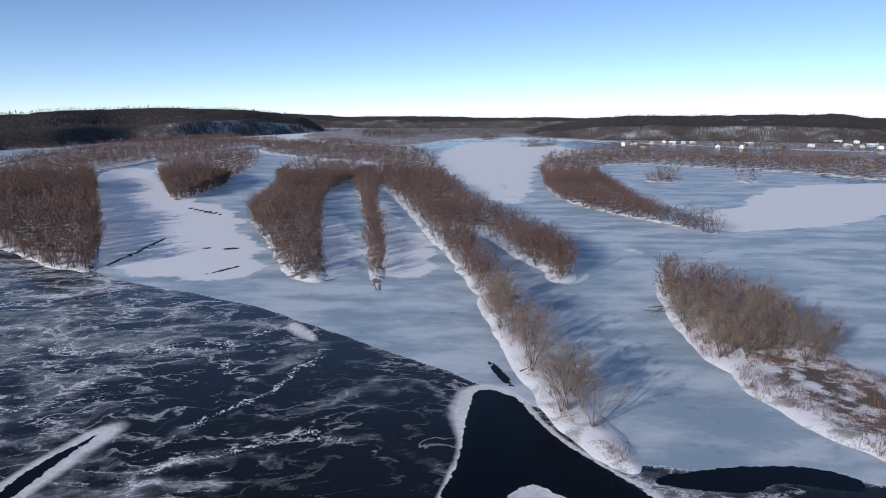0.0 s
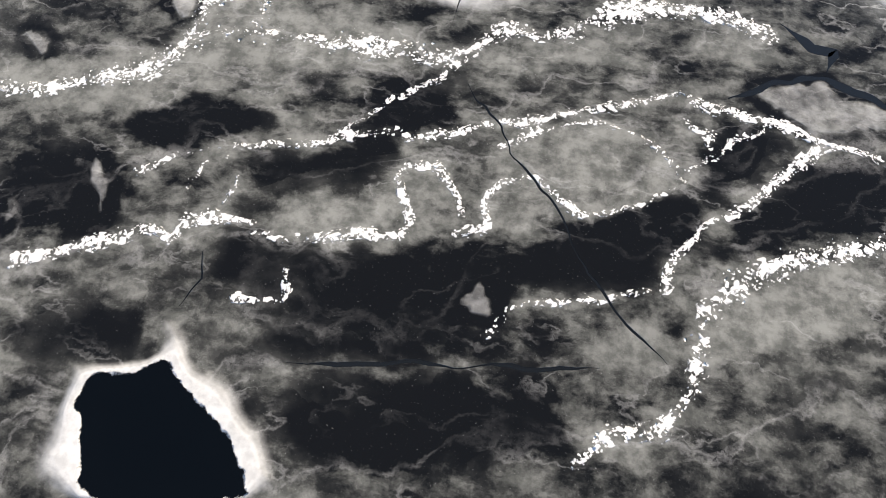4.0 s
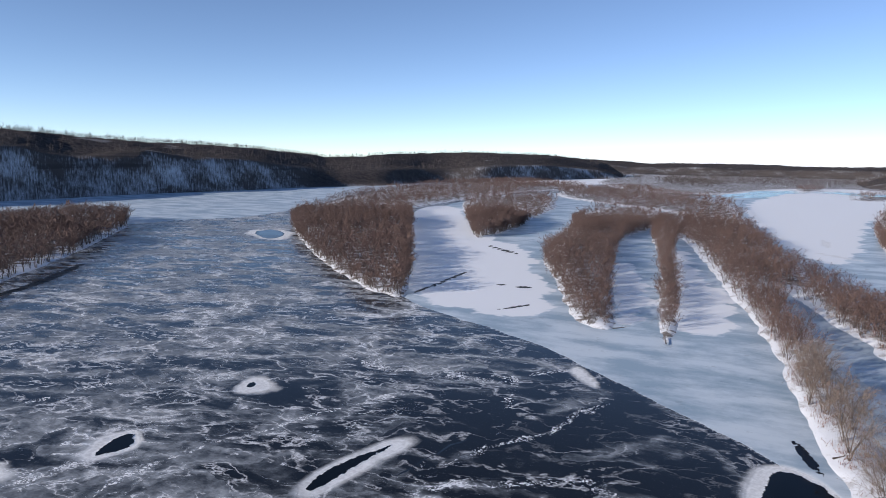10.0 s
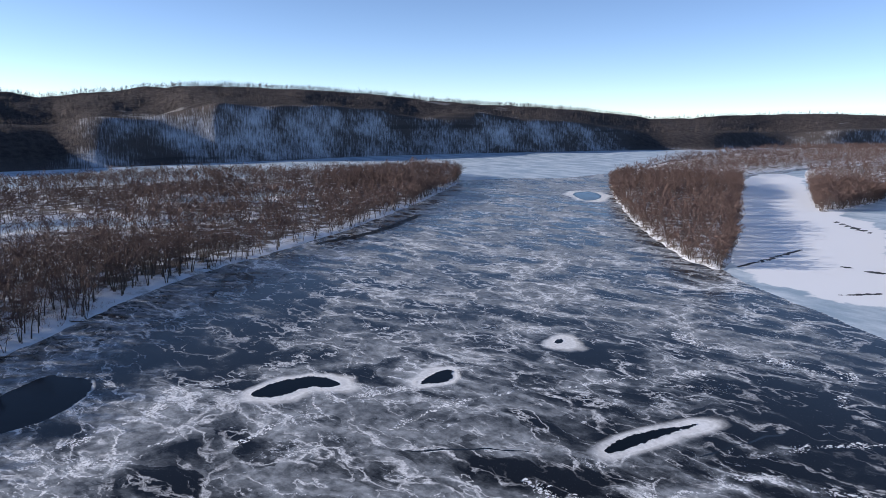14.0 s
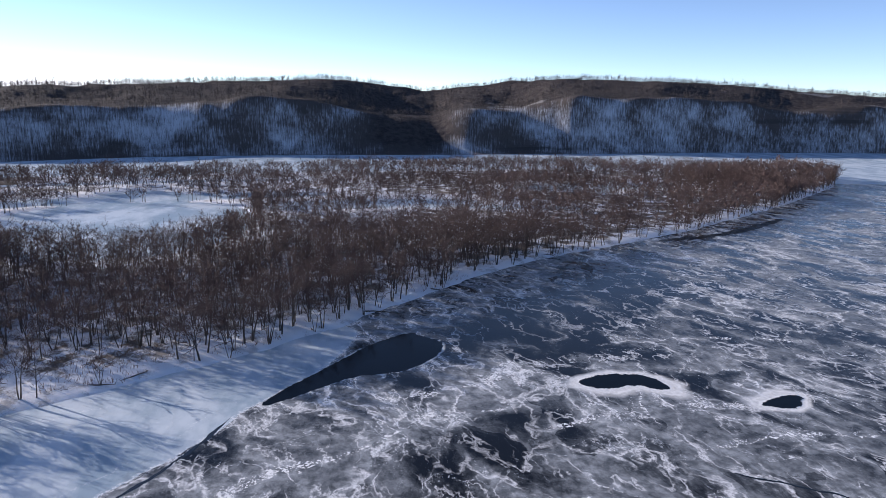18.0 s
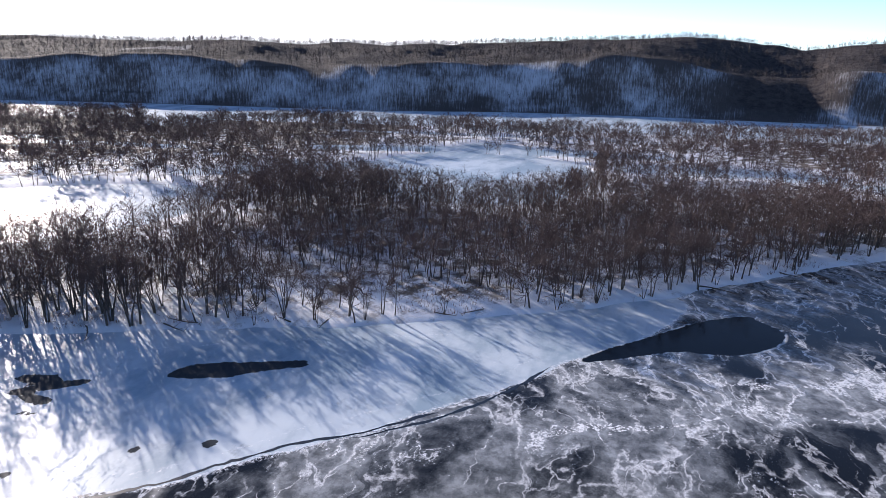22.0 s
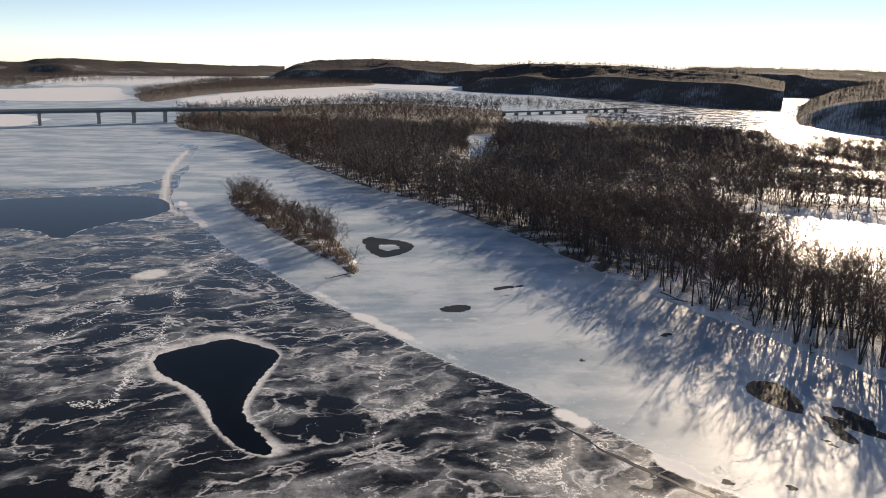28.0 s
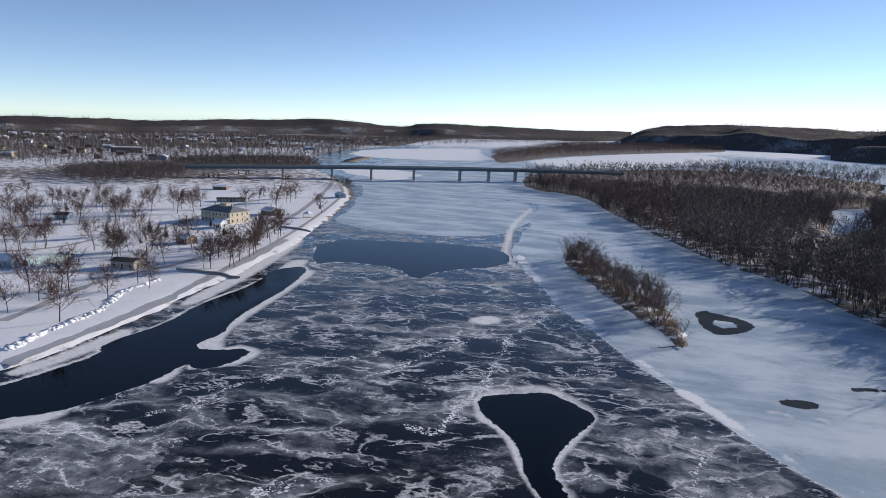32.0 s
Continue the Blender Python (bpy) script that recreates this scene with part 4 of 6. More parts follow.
for off, strength in ((5.5, 0.8), (11.0, 0.6)):
    ridge = np.maximum(ridge, strength * np.clip(1 - np.abs(shelf + off) / 1.2, 0, 1) * (GX > -150) * (fbm(GX, GY, 25, 67) > 0.42))
shore_line = outline(LANDS["river_bank"], GX, GY) - 9 + (fbm(GX, GY, 40, 69) - 0.5) * 9
ridge = np.maximum(ridge, 0.85 * np.clip(1 - np.abs(shore_line) / 1.3, 0, 1) * (GY < -40) * (GY > -600) * (fbm(GX, GY, 30, 70) > 0.40))
snow = 0.95 * np.clip(0.60 - nearest_outline(GX, GY, SNOWS, 60) / 34, 0, 1)
warp_x, warp_y = GX + (fbm(GX, GY, 7, 71, 4) - 0.5) * 6, GY + (fbm(GX, GY, 7, 75, 4) - 0.5) * 6
near_x, near_y = GX + (fbm(GX, GY, 3, 71, 3) - 0.5) * 1.8, GY + (fbm(GX, GY, 3, 75, 3) - 0.5) * 1.8
line, mist = np.zeros(GX.shape), np.zeros(GX.shape)
for group in (RIDGES_NORTH, RIDGES_WEST, RIDGES_SOUTH):
    for pts in group:
        wide = 2.2 * (0.35 + 1.5 * vnoise(GX, GY, 6, 77) ** 1.5)
        d = along(pts, warp_x, warp_y)
        line = np.maximum(line, 0.52 * np.clip(1 - d / wide, 0, 1) * (0.5 + 0.5 * vnoise(GX, GY, 4, 79)))
        mist = np.maximum(mist, np.clip(1 - d / (4.5 * wide), 0, 1))
for group in (CRUST_BAND, SEAM_LINES, SEAM_LINES_NEXT, SEAM_LINES_NORTH):
    for width, pts in group:
        wide = width * (0.35 + 1.3 * vnoise(GX, GY, 5, 77)) + 0.3
        d = along(pts, near_x, near_y)
        line = np.maximum(line, np.clip(1.1 - d / wide, 0, 1) ** 1.6 * (0.10 + 0.72 * fbm(GX, GY, 11, 79, 3)) * (0.4 if group is SEAM_LINES_NORTH else 1.3 if group is SEAM_LINES else 1.0))
        mist = np.maximum(mist, 0.9 * np.clip(1 - d / (2.0 * wide + 1.5), 0, 1))
wild = 1 - 0.5 * np.clip((115 - far) / 30, 0, 1) * np.clip((GY + 50) / 40, 0, 1)
plate_x, plate_y = GX + (fbm(GX, GY, 6, 81, 4) - 0.5) * 6, GY + (fbm(GX, GY, 6, 85, 4) - 0.5) * 6
grains = nearest_outline(plate_x, plate_y, FROST)
rim = np.maximum(rim, 0.52 * np.clip(0.5 - grains / 0.8, 0, 1))
tone = -0.27 * np.clip(0.5 - nearest_outline(plate_x, plate_y, BLACKS + BLACKS_NEAR + BLACKS_NORTH) / 4.0, 0, 1)
tone = tone + 0.15 * np.clip(0.5 - nearest_outline(plate_x, plate_y, PALES + PALES_NORTH) / 3.5, 0, 1)
tone = tone - 0.16 * np.clip(0.5 - nearest_outline(GX, GY, BLACKS_FAR) / 4, 0, 1) - 0.2 * np.clip(1 - np.abs(grains - 0.8) / 1.2, 0, 1)
tone = tone + 0.05 * np.clip((-GX - 110) / 120, 0, 1) - 0.12 * np.clip((GY - 95) / 40, 0, 1) * np.clip((GX + 110) / 40, 0, 1) - 0.05 * np.clip((-GY - 80) / 40, 0, 1) + 0.06 * np.clip(0.5 - outline(PALE_WEST, GX, GY) / 16, 0, 1)
tone = tone + 0.10 * mist
snow = np.maximum(snow, 0.56 * np.clip(0.5 - outline(strip([(-75, -84), (-50, -120), (-28, -156), (2, -200), (36, -261), (66, -322), (80, -365)], 5), GX, GY) / 8, 0, 1))
# the ice grows whiter with distance from the camera, from 1500 m on
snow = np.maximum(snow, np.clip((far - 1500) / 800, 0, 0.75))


def ground_piece(name, keep, z, material, label, fields):
    faces = quads[keep]
    used, inv = np.unique(faces, return_inverse=True)
    me = mesh_of(name, np.stack([GX[used], GY[used], z[used]], 1), inv.reshape(-1, 4), material, True)
    for key, values in fields.items():
        attribute(me, key, values[used])
    return tagged(new(name, me), label, "ground", kind="structure")


qd, qh = depth[quads], hole[quads]
inside_hole = (qh.max(1) < -1.5) & (qd.max(1) < 3)
ice_fields = dict(hole=hole, rim=rim, wet=wet, light=light, ridge=ridge, snow=snow, tone=tone, line=line, wild=wild)
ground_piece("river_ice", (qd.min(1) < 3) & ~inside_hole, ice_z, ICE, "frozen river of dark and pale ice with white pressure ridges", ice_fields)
ground_piece("open_water", inside_hole, ice_z, ICE, "black open water in gaps of the river ice", ice_fields)
# more litter inside the woods: undergrowth, plus shade put into the colour
bare = np.clip(0.55 + 0.85 * np.clip((depth - 3) / 18, 0, 1) + 0.7 * (fbm(GX, GY, 60, 12) - 0.5), 0, 1.4)
edge_bare = nearest_outline(GX, GY, [LANDS[k] for k in ("island_point", "island_inner", "finger_broad", "finger_slim", "island_far", "islet_near", "islet_next")])
bare = np.where(edge_bare < 2, np.maximum(bare, 0.95), bare)
glade = outline([(-168, -120), (-150, -175), (-148, -250), (-195, -340), (-300, -290), (-310, -190), (-230, -150)], GX, GY)
bare = bare * (1 - 0.4 * np.clip(0.5 - glade / 20, 0, 1))
bare = np.where((GX < -60) & (GY < 70) & (GY > -330), bare * 0.72, bare)
in_town = outline(LANDS["town_shore"], GX, GY) < -2
# south floor browned further, for the darkness under dense crowns
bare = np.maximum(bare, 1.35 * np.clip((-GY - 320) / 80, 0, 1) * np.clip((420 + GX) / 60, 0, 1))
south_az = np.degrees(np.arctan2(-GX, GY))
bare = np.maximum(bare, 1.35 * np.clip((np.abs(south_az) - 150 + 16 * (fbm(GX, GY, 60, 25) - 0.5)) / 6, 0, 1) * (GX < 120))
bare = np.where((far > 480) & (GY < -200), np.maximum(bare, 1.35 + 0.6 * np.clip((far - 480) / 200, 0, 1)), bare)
bare = np.where(in_town, 0.12 + 1.9 * np.clip((far - 620) / 220, 0, 1) * np.clip(1.35 - vnoise(GX, GY, 160, 14), 0, 1), bare)
land_z = np.where(depth < 0, np.maximum(depth, -3) * 0.3, 1.2 * (1 - np.exp(-np.maximum(depth, 0) / 3.5)))
land_z = land_z + 0.5 * (fbm(GX, GY, 30, 9) - 0.5) * np.clip(depth / 4, 0, 1) * ~in_town
LAND_LABELS = {"town_shore": "flat snowy town shore with lawns beside the river", "river_bank": "low wooded river bank, snow and leaf litter browned for forest shade",
               "spit": "narrow snowy spit of land with brown grass", "north_flats": "flat snowy valley floor with fields"}
taken = np.zeros(len(quads), bool)
for name in LANDS:
    mine = (qd.max(1) > -1.5) & (outline(LANDS[name], GX, GY)[quads].min(1) < 4) & ~taken
    taken |= mine
    if mine.any():
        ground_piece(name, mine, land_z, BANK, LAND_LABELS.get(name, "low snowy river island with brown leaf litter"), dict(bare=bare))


# ---- hills round the valley ----
def hill(name, rows, rise, depth_m, seed, label, wooded=0.0):
    """A wooded bluff round the valley: rows of heading, distance of its foot, height of its crest in degrees over the level."""
    rows = np.asarray(rows, float)
    a = np.arange(rows[0, 0], rows[-1, 0], 0.25)
    soften = lambda v, k: np.convolve(np.pad(v, k, "edge"), np.hanning(2 * k + 3)[1:-1] / np.hanning(2 * k + 3).sum(), "valid")
    foot = soften(np.interp(a, rows[:, 0], rows[:, 1]), 12)
    up = soften(np.interp(a, rows[:, 0], rows[:, 2]), 4)
    d = np.concatenate([np.linspace(0, rise * 1.3, 24), np.linspace(rise * 1.4, depth_m, 46)])
    A, D = np.meshgrid(a, d, indexing="ij")
    F, U = np.meshgrid(foot, d, indexing="ij")[0], np.meshgrid(up, d, indexing="ij")[0]
    s = A * np.radians(1) * F.mean()
    spur = np.clip((fbm(s, s * 0, 330, seed, 3) - 0.5) * 1.9 + 0.6, 0, 1)
    gully = fbm(s, D * 0.4, 120, seed + 7, 3) - 0.5
    D2 = D * (0.55 + 0.45 * spur) + gully * 40 * np.clip(D / 60, 0, 1)
    r = F + D
    crest_r = F + 0.7 * depth_m
    top = np.maximum(70 + crest_r * np.tan(np.radians(U)), 2)
    front = top * (0.44 + 0.34 * spur)
    e = np.clip(D2 / rise, 0, 1)
    g = np.clip((D2 - rise) / (0.6 * depth_m - rise), 0, 1)
    z = front * (0.35 * e + 0.65 * e * e * (3 - 2 * e)) + (top - front) * (g * g * (3 - 2 * g))
    z = z * (1 + 0.22 * gully * np.clip(1 - g, 0, 1)) + 12 * (fbm(s, D, 190, seed + 11) - 0.5) * np.clip((D - 60) / 120, 0, 1) - 4.5 * np.clip(D / 60, 0, 1)
    knoll = np.clip((D - rise) / 150, 0, 1)
    z = z + knoll * (34 * (fbm(s, D * 0.9, 260, seed + 15, 3) - 0.52) * top / 110 + 5.0 * (fbm(s, D, 16, seed + 19, 2) - 0.5))
    back = np.clip((D - 0.8 * depth_m) / (0.2 * depth_m), 0, 1)
    z = z * (1 - 0.5 * back)
    rad = np.radians(A)
    x, y = -np.sin(rad) * r, np.cos(rad) * r
    n1, n2 = A.shape
    i, j = np.meshgrid(np.arange(n1 - 1), np.arange(n2 - 1), indexing="ij")
    q = np.stack([i * n2 + j, i * n2 + j + 1, (i + 1) * n2 + j + 1, (i + 1) * n2 + j], -1).reshape(-1, 4)[:, ::-1]
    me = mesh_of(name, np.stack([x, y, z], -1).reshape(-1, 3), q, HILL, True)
    attribute(me, "run", s.ravel())
    attribute(me, "climb", z.ravel())
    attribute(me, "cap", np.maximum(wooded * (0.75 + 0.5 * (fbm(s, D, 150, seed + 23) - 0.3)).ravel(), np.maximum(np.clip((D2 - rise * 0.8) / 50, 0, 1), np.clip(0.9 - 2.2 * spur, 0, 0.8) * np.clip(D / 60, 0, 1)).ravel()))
    tagged(new(name, me), label, "hill", kind="structure")
    return x, y, z, r


WEST = [(8, 2750, -1.9), (9.5, 2700, -1.2), (11, 2600, -.15), (15, 2300, .15), (21, 1950, .25), (25, 1870, .4), (28.7, 1610, .4), (32, 1555, .42), (41, 1330, .6), (46, 1250, .8),
        (53, 1130, 1.15), (57, 1080, 1.4), (62, 1000, 1.8), (67, 950, 1.95), (72, 920, 2.0), (75, 890, 1.6), (84, 858, 1.57), (93, 845, 1.1),
        (102, 834, .85), (110, 810, .55), (119, 842, .4), (125, 880, .5), (134, 950, .2), (138, 985, 0), (141, 1010, -.5), (143, 1040, -.95),
        (144.5, 1100, -1.8), (145.8, 1180, -3.4)]
SOUTH = [(146, 1500, -.6), (150, 1530, 0), (152, 1540, .1), (157.5, 1740, .49), (164.7, 1850, .21), (167.6, 1900, -.16), (169.2, 1930, -.7), (170.2, 1950, -2)]
SOUTH_FAR = [(128, 2400, .2), (134, 2400, .27), (140, 2400, .47), (146, 2400, .4), (154, 2400, .41), (165, 2350, .2), (171, 2400, .16),
             (176.5, 2500, .27), (181.8, 2600, .12), (183.2, 2650, -.2), (184.4, 2700, -.8), (185, 2700, -1.4)]
EAST = [(184, 3300, -.45), (187, 3000, -.39), (192, 2900, -.3), (198, 2800, -.27), (205, 2800, -.2), (209, 2800, -.09), (216, 2700, -.41), (226, 2400, -.5),
        (231, 2300, -.45), (260, 2400, -.2), (300, 2400, 0), (326, 2200, .2), (331, 2050, .25), (338, 2050, .1), (346, 2000, -.05), (349, 2050, -.1), (351, 2150, -.5), (353, 2250, -1.2), (354.5, 2300, -1.9)]
NORTH = [(345, 3500, -.2), (352, 3600, -.2), (360, 3600, -.15), (368, 3500, -.05), (376, 3300, .05)]
# low wooded shares on the far hills let snow show in place of haze
HILLS = [hill("bluff_west", WEST, 95, 620, 1, "long wooded river bluff with snow between bare trees"),
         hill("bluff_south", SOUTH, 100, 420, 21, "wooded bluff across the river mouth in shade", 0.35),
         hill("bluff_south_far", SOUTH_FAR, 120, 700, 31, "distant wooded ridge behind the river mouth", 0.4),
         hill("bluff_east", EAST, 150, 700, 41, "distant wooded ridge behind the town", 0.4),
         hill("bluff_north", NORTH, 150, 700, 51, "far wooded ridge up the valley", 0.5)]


# ---- trees ----
def prism(p, q, r0, r1, sides):
    d = q - p
    d = d / (np.linalg.norm(d) + 1e-9)
    u = np.cross(d, (0.3, 0.9, 0.1))
    u = u / (np.linalg.norm(u) + 1e-9)
    w = np.cross(d, u)
    k = np.arange(sides) * 2 * np.pi / sides
    ring = np.cos(k)[:, None] * u + np.sin(k)[:, None] * w
    v = np.concatenate([p + ring * r0, q + ring * r1])
    f = []
    for n in range(sides):
        m = (n + 1) % sides
        f += [(n, m, sides + m), (n, sides + m, sides + n)]
    return v, np.array(f)


class Wood:
    """Collects the triangles of one part."""

    def __init__(self):
        self.v, self.f, self.n = [], [], 0

    def add(self, v, f):
        self.v.append(v)
        self.f.append(np.asarray(f) + self.n)
        self.n += len(v)

    def done(self):
        return np.concatenate(self.v), np.concatenate(self.f)


def twig(wood, p, d, length, width, rng):
    d = d / (np.linalg.norm(d) + 1e-9)
    side = np.cross(d, rng.normal(size=3))
    side = side / (np.linalg.norm(side) + 1e-9) * width
    wood.add(np.stack([p - side, p + side, p + d * length]), [(0, 1, 2)])


def grow(rng, height, stems, limbs, subs, twigs, sides, width, spread=0.30, lean=0.22, low=0.3, segs=3, stout=1.0):
    """A bare tree with one or more stems that spread like a vase: returns its trunk part and its crown part."""
    trunk, crown = Wood(), Wood()
    turn = rng.uniform(0, 6.28)
    for s in range(stems):
        a = turn + s * 6.28 / stems + rng.uniform(-0.5, 0.5)
        tilt = rng.uniform(0.4, 1.0) * lean * (1.0 if stems > 1 else 0.4)
        d = np.array([math.cos(a) * tilt, math.sin(a) * tilt, 1.0])
        p = np.array([math.cos(a), math.sin(a), 0.0]) * (0.22 if stems > 1 else 0.0)
        h = height * rng.uniform(0.78, 1.0)
        n = 5 if sides > 3 else segs
        r = 0.0115 * stout * h * (0.85 if stems > 1 else 1.15)
        line = [p]
        for k in range(n):
            d = d + rng.normal(size=3) * 0.09
            q = p + d / np.linalg.norm(d) * h * 0.86 / n
            trunk.add(*prism(p - (0, 0, 0.6) if k == 0 else p, q, r * (1 - 0.85 * k / n), r * (1 - 0.85 * (k + 1) / n), sides))
            p = q
            line.append(p)
        for m in range(limbs):
            t = low + (0.98 - low) * (m + rng.uniform(0, 1)) / limbs
            i0 = min(int(t * n), n - 1)
            b = line[i0] + (line[i0 + 1] - line[i0]) * (t * n - i0)
            a2 = a + rng.normal() * 1.3 if stems > 1 else rng.uniform(0, 6.28)
            ld = np.array([math.cos(a2), math.sin(a2), rng.uniform(0.45, 1.35)])
            ld /= np.linalg.norm(ld)
            ll = h * spread * (1.2 - 0.65 * t) * rng.uniform(0.75, 1.25)
            lr = r * 0.42 * (1 - 0.6 * t)
            mid = b + ld * ll * 0.5
            end = mid + (ld + np.array([0, 0, 0.45])) * ll * 0.45
            if sides > 3:
                crown.add(*prism(b, mid, lr, lr * 0.65, 3))
                crown.add(*prism(mid, end, lr * 0.65, lr * 0.25, 3))
            else:
                twig(crown, b, end - b, np.linalg.norm(end - b), max(lr * 1.3, width), rng)
            for u in range(subs):
                g = rng.uniform(0.25, 1.0)
                c = b + (mid - b) * g * 2 if g < 0.5 else mid + (end - mid) * (g * 2 - 1)
                sd = ld + rng.normal(size=3) * 0.7 + np.array([0, 0, 0.2])
                sd /= np.linalg.norm(sd)
                sl = ll * rng.uniform(0.35, 0.7)
                twig(crown, c, sd, sl, width * 1.4, rng)
                for w in range(twigs):
                    k = rng.uniform(0.2, 1.0)
                    td = sd + rng.normal(size=3) * 0.75 + np.array([0, 0, 0.1])
                    twig(crown, c + sd * sl * k, td, sl * rng.uniform(0.5, 1.0), width, rng)
    return trunk.done(), crown.done()


rng = np.random.default_rng(7)
TALL = [grow(rng, 18, 1 + k % 3, (13, 8, 6)[k % 3], 6, 6, 4, 0.036, 0.38, 0.26, 0.36, stout=1.5) for k in range(6)]
BUSHY = [grow(rng, 18, 4 + k % 3, 5, 6, 6, 4, 0.034, 0.42, 0.5, 0.16) for k in range(5)]
SHADE = [grow(rng, 18, 1, 18, 7, 7, 4, 0.06, 0.50, 0.15, 0.27, stout=1.4) for k in range(4)]
BESIDE = [grow(rng, 18, 1 + k % 3, (11, 6, 5)[k % 3], 4, 4, 3, 0.062, 0.42, 0.28, 0.36, 3, 1.5) for k in range(6)]
MIDDLE = [grow(rng, 18, 1 + k % 3, (7, 4, 3)[k % 3], 3, 3, 3, 0.175, 0.44, 0.28, 0.34, 2, 1.4) for k in range(6)]
SCRUB = [grow(rng, 18, 4, 3, 3, 3, 3, 0.10, 0.42, 0.5, 0.14, segs=2) for k in range(5)]
FAR = [grow(rng, 18, 2, 3, 3, 1, 3, 0.22, 0.46, 0.4, segs=1) for k in range(6)]


def wood_mass(name, spots, kinds, label, rng, category="trees", leaf=None, bark=None):
    """Many trees that nobody could count: spots are rows of x, y, z, height."""
    for which, material, part_name in ((0, bark or BARK, "trunks"), (1, leaf or TWIG, "crowns")):
        vs, fs, n = [], [], 0
        pick = rng.integers(0, len(kinds), len(spots))
        turn = rng.uniform(0, 6.28, len(spots))
        for k in range(len(kinds)):
            v, f = kinds[k][which]
            sel = np.where(pick == k)[0]
            if not len(sel):
                continue
            c, s = np.cos(turn[sel])[:, None], np.sin(turn[sel])[:, None]
            g = (spots[sel, 3] / 18)[:, None]
            x = (v[:, 0] * c - v[:, 1] * s) * g + spots[sel, 0:1]
            y = (v[:, 0] * s + v[:, 1] * c) * g + spots[sel, 1:2]
            z = v[:, 2] * g + spots[sel, 2:3]
            vs.append(np.stack([x, y, z], -1).reshape(-1, 3))
            fs.append((f[None] + (np.arange(len(sel)) * len(v))[:, None, None] + n).reshape(-1, 3))
            n += len(sel) * len(v)
        me = mesh_of(name + "_" + part_name, np.concatenate(vs), np.concatenate(fs), material)
        tagged(new(name + "_" + part_name, me), label + (", trunks" if which == 0 else ", crowns"), category, kind="stuff")


def scatter(box, gap, rng):
    x0, x1, y0, y1 = box
    gx, gy = np.meshgrid(np.arange(x0, x1, gap), np.arange(y0, y1, gap))
    x = gx.ravel() + rng.uniform(-0.5, 0.5, gx.size) * gap
    y = gy.ravel() + rng.uniform(-0.5, 0.5, gx.size) * gap
    return x, y


def ground_z(x, y):
    d = land_depth(x, y)
    return 1.2 * (1 - np.exp(-np.maximum(d, 0) / 2.5)) - 0.15


def forest(names, gap, reach, heights, inset=2.0, clear=None):
    """Tree places on these lands between two distances from the bend."""
    out = []
    for name in names:
        p = np.asarray(LANDS[name], float)
        x, y = scatter((p[:, 0].min(), p[:, 0].max(), p[:, 1].min(), p[:, 1].max()), gap, rng)
        r = np.hypot(x, y)
        k = (r > reach[0]) & (r < reach[1])
        x, y = x[k], y[k]
        d = land_depth(x, y, name)
        k = d > inset + (vnoise(x, y, 25, 4) - 0.4) * 3
        if clear is not None:
            k &= ~clear(x, y)
        x, y, d = x[k], y[k], d[k]
        h = rng.uniform(*heights, len(x)) * (0.75 + 0.5 * vnoise(x, y, 70, 8))
        out.append(np.stack([x, y, ground_z(x, y), h], 1))
    return np.concatenate(out)


def open_ground(x, y):
    """Clearings: the grassy south of one island, the bare tip of the spit, thin spots in the woods."""
    grass = (x > 74) & (y > 100) & (y < 188)
    tip = (x > 20) & (x < 60) & (y > 115) & (y < 143)
    sparse = (x > 0) & (x < 130) & (y > 120) & (y < 285) & (lattice(np.round(x), np.round(y), 3) < np.where((x < 60) & (y < 235), 0.45, 0.30))
    marsh = (x > 150) & (y > 560) & (vnoise(x, y, 60, 15) < 0.30)
    thin = (vnoise(x, y, 45, 17) < 0.16) & (x < -60) & (y < 300)
    lane = (outline([(-168, -120), (-150, -175), (-148, -250), (-195, -340), (-300, -290), (-310, -190), (-230, -150)], x, y) < -9) & (lattice(np.round(x), np.round(y), 5) < 0.62)
    return grass | tip | sparse | marsh | thin | lane


def clearings(x, y):
    """Open ground, and thinner woods on the west floodplain."""
    return open_ground(x, y) | ((y > -330) & (y < 240 - (x + 400) * 0.6) & (lattice(np.round(x), np.round(y), 9) < 0.42))


WOODED = ["river_bank", "island_point", "island_inner", "finger_broad", "finger_slim", "spit", "island_grassy", "island_far", "islet_near",
          "islet_next", "islet_north", "islet_middle", "south_woods", "island_slender"]
BANKS = ["river_bank", "island_point", "island_inner", "south_woods"]
ISLES = ["finger_broad", "finger_slim", "spit", "island_grassy", "island_far", "islet_near", "islet_next", "islet_north", "islet_middle"]


def single_trees(spots, kinds, label, category, group, leaf=None):
    """Trees that stand singly: one thing each, with a trunk and a crown; alike trees share their meshes."""
    built = []
    for k, (trunk, crown) in enumerate(kinds):
        root = new(category.replace(" ", "_"))
        root.empty_display_size = 0.5
        for part_name, (v, f), m in (("trunk", trunk, BARK), ("crown", crown, leaf or TWIG)):
            new(part_name, mesh_of(part_name, v, f, m)).parent = root
        tagged(root, label, category, group)
        built.append(root)
    for n, (x, y, z, h) in enumerate(spots):
        place = pose(x, y, z, 0, 0, rng.uniform(0, 360))
        if n < len(built):
            ob = built[n]
            ob.matrix_basis = place
        else:
            ob = copy_thing(built[n % len(built)], place)
        ob.scale = (h / 18, h / 18, h / 18)


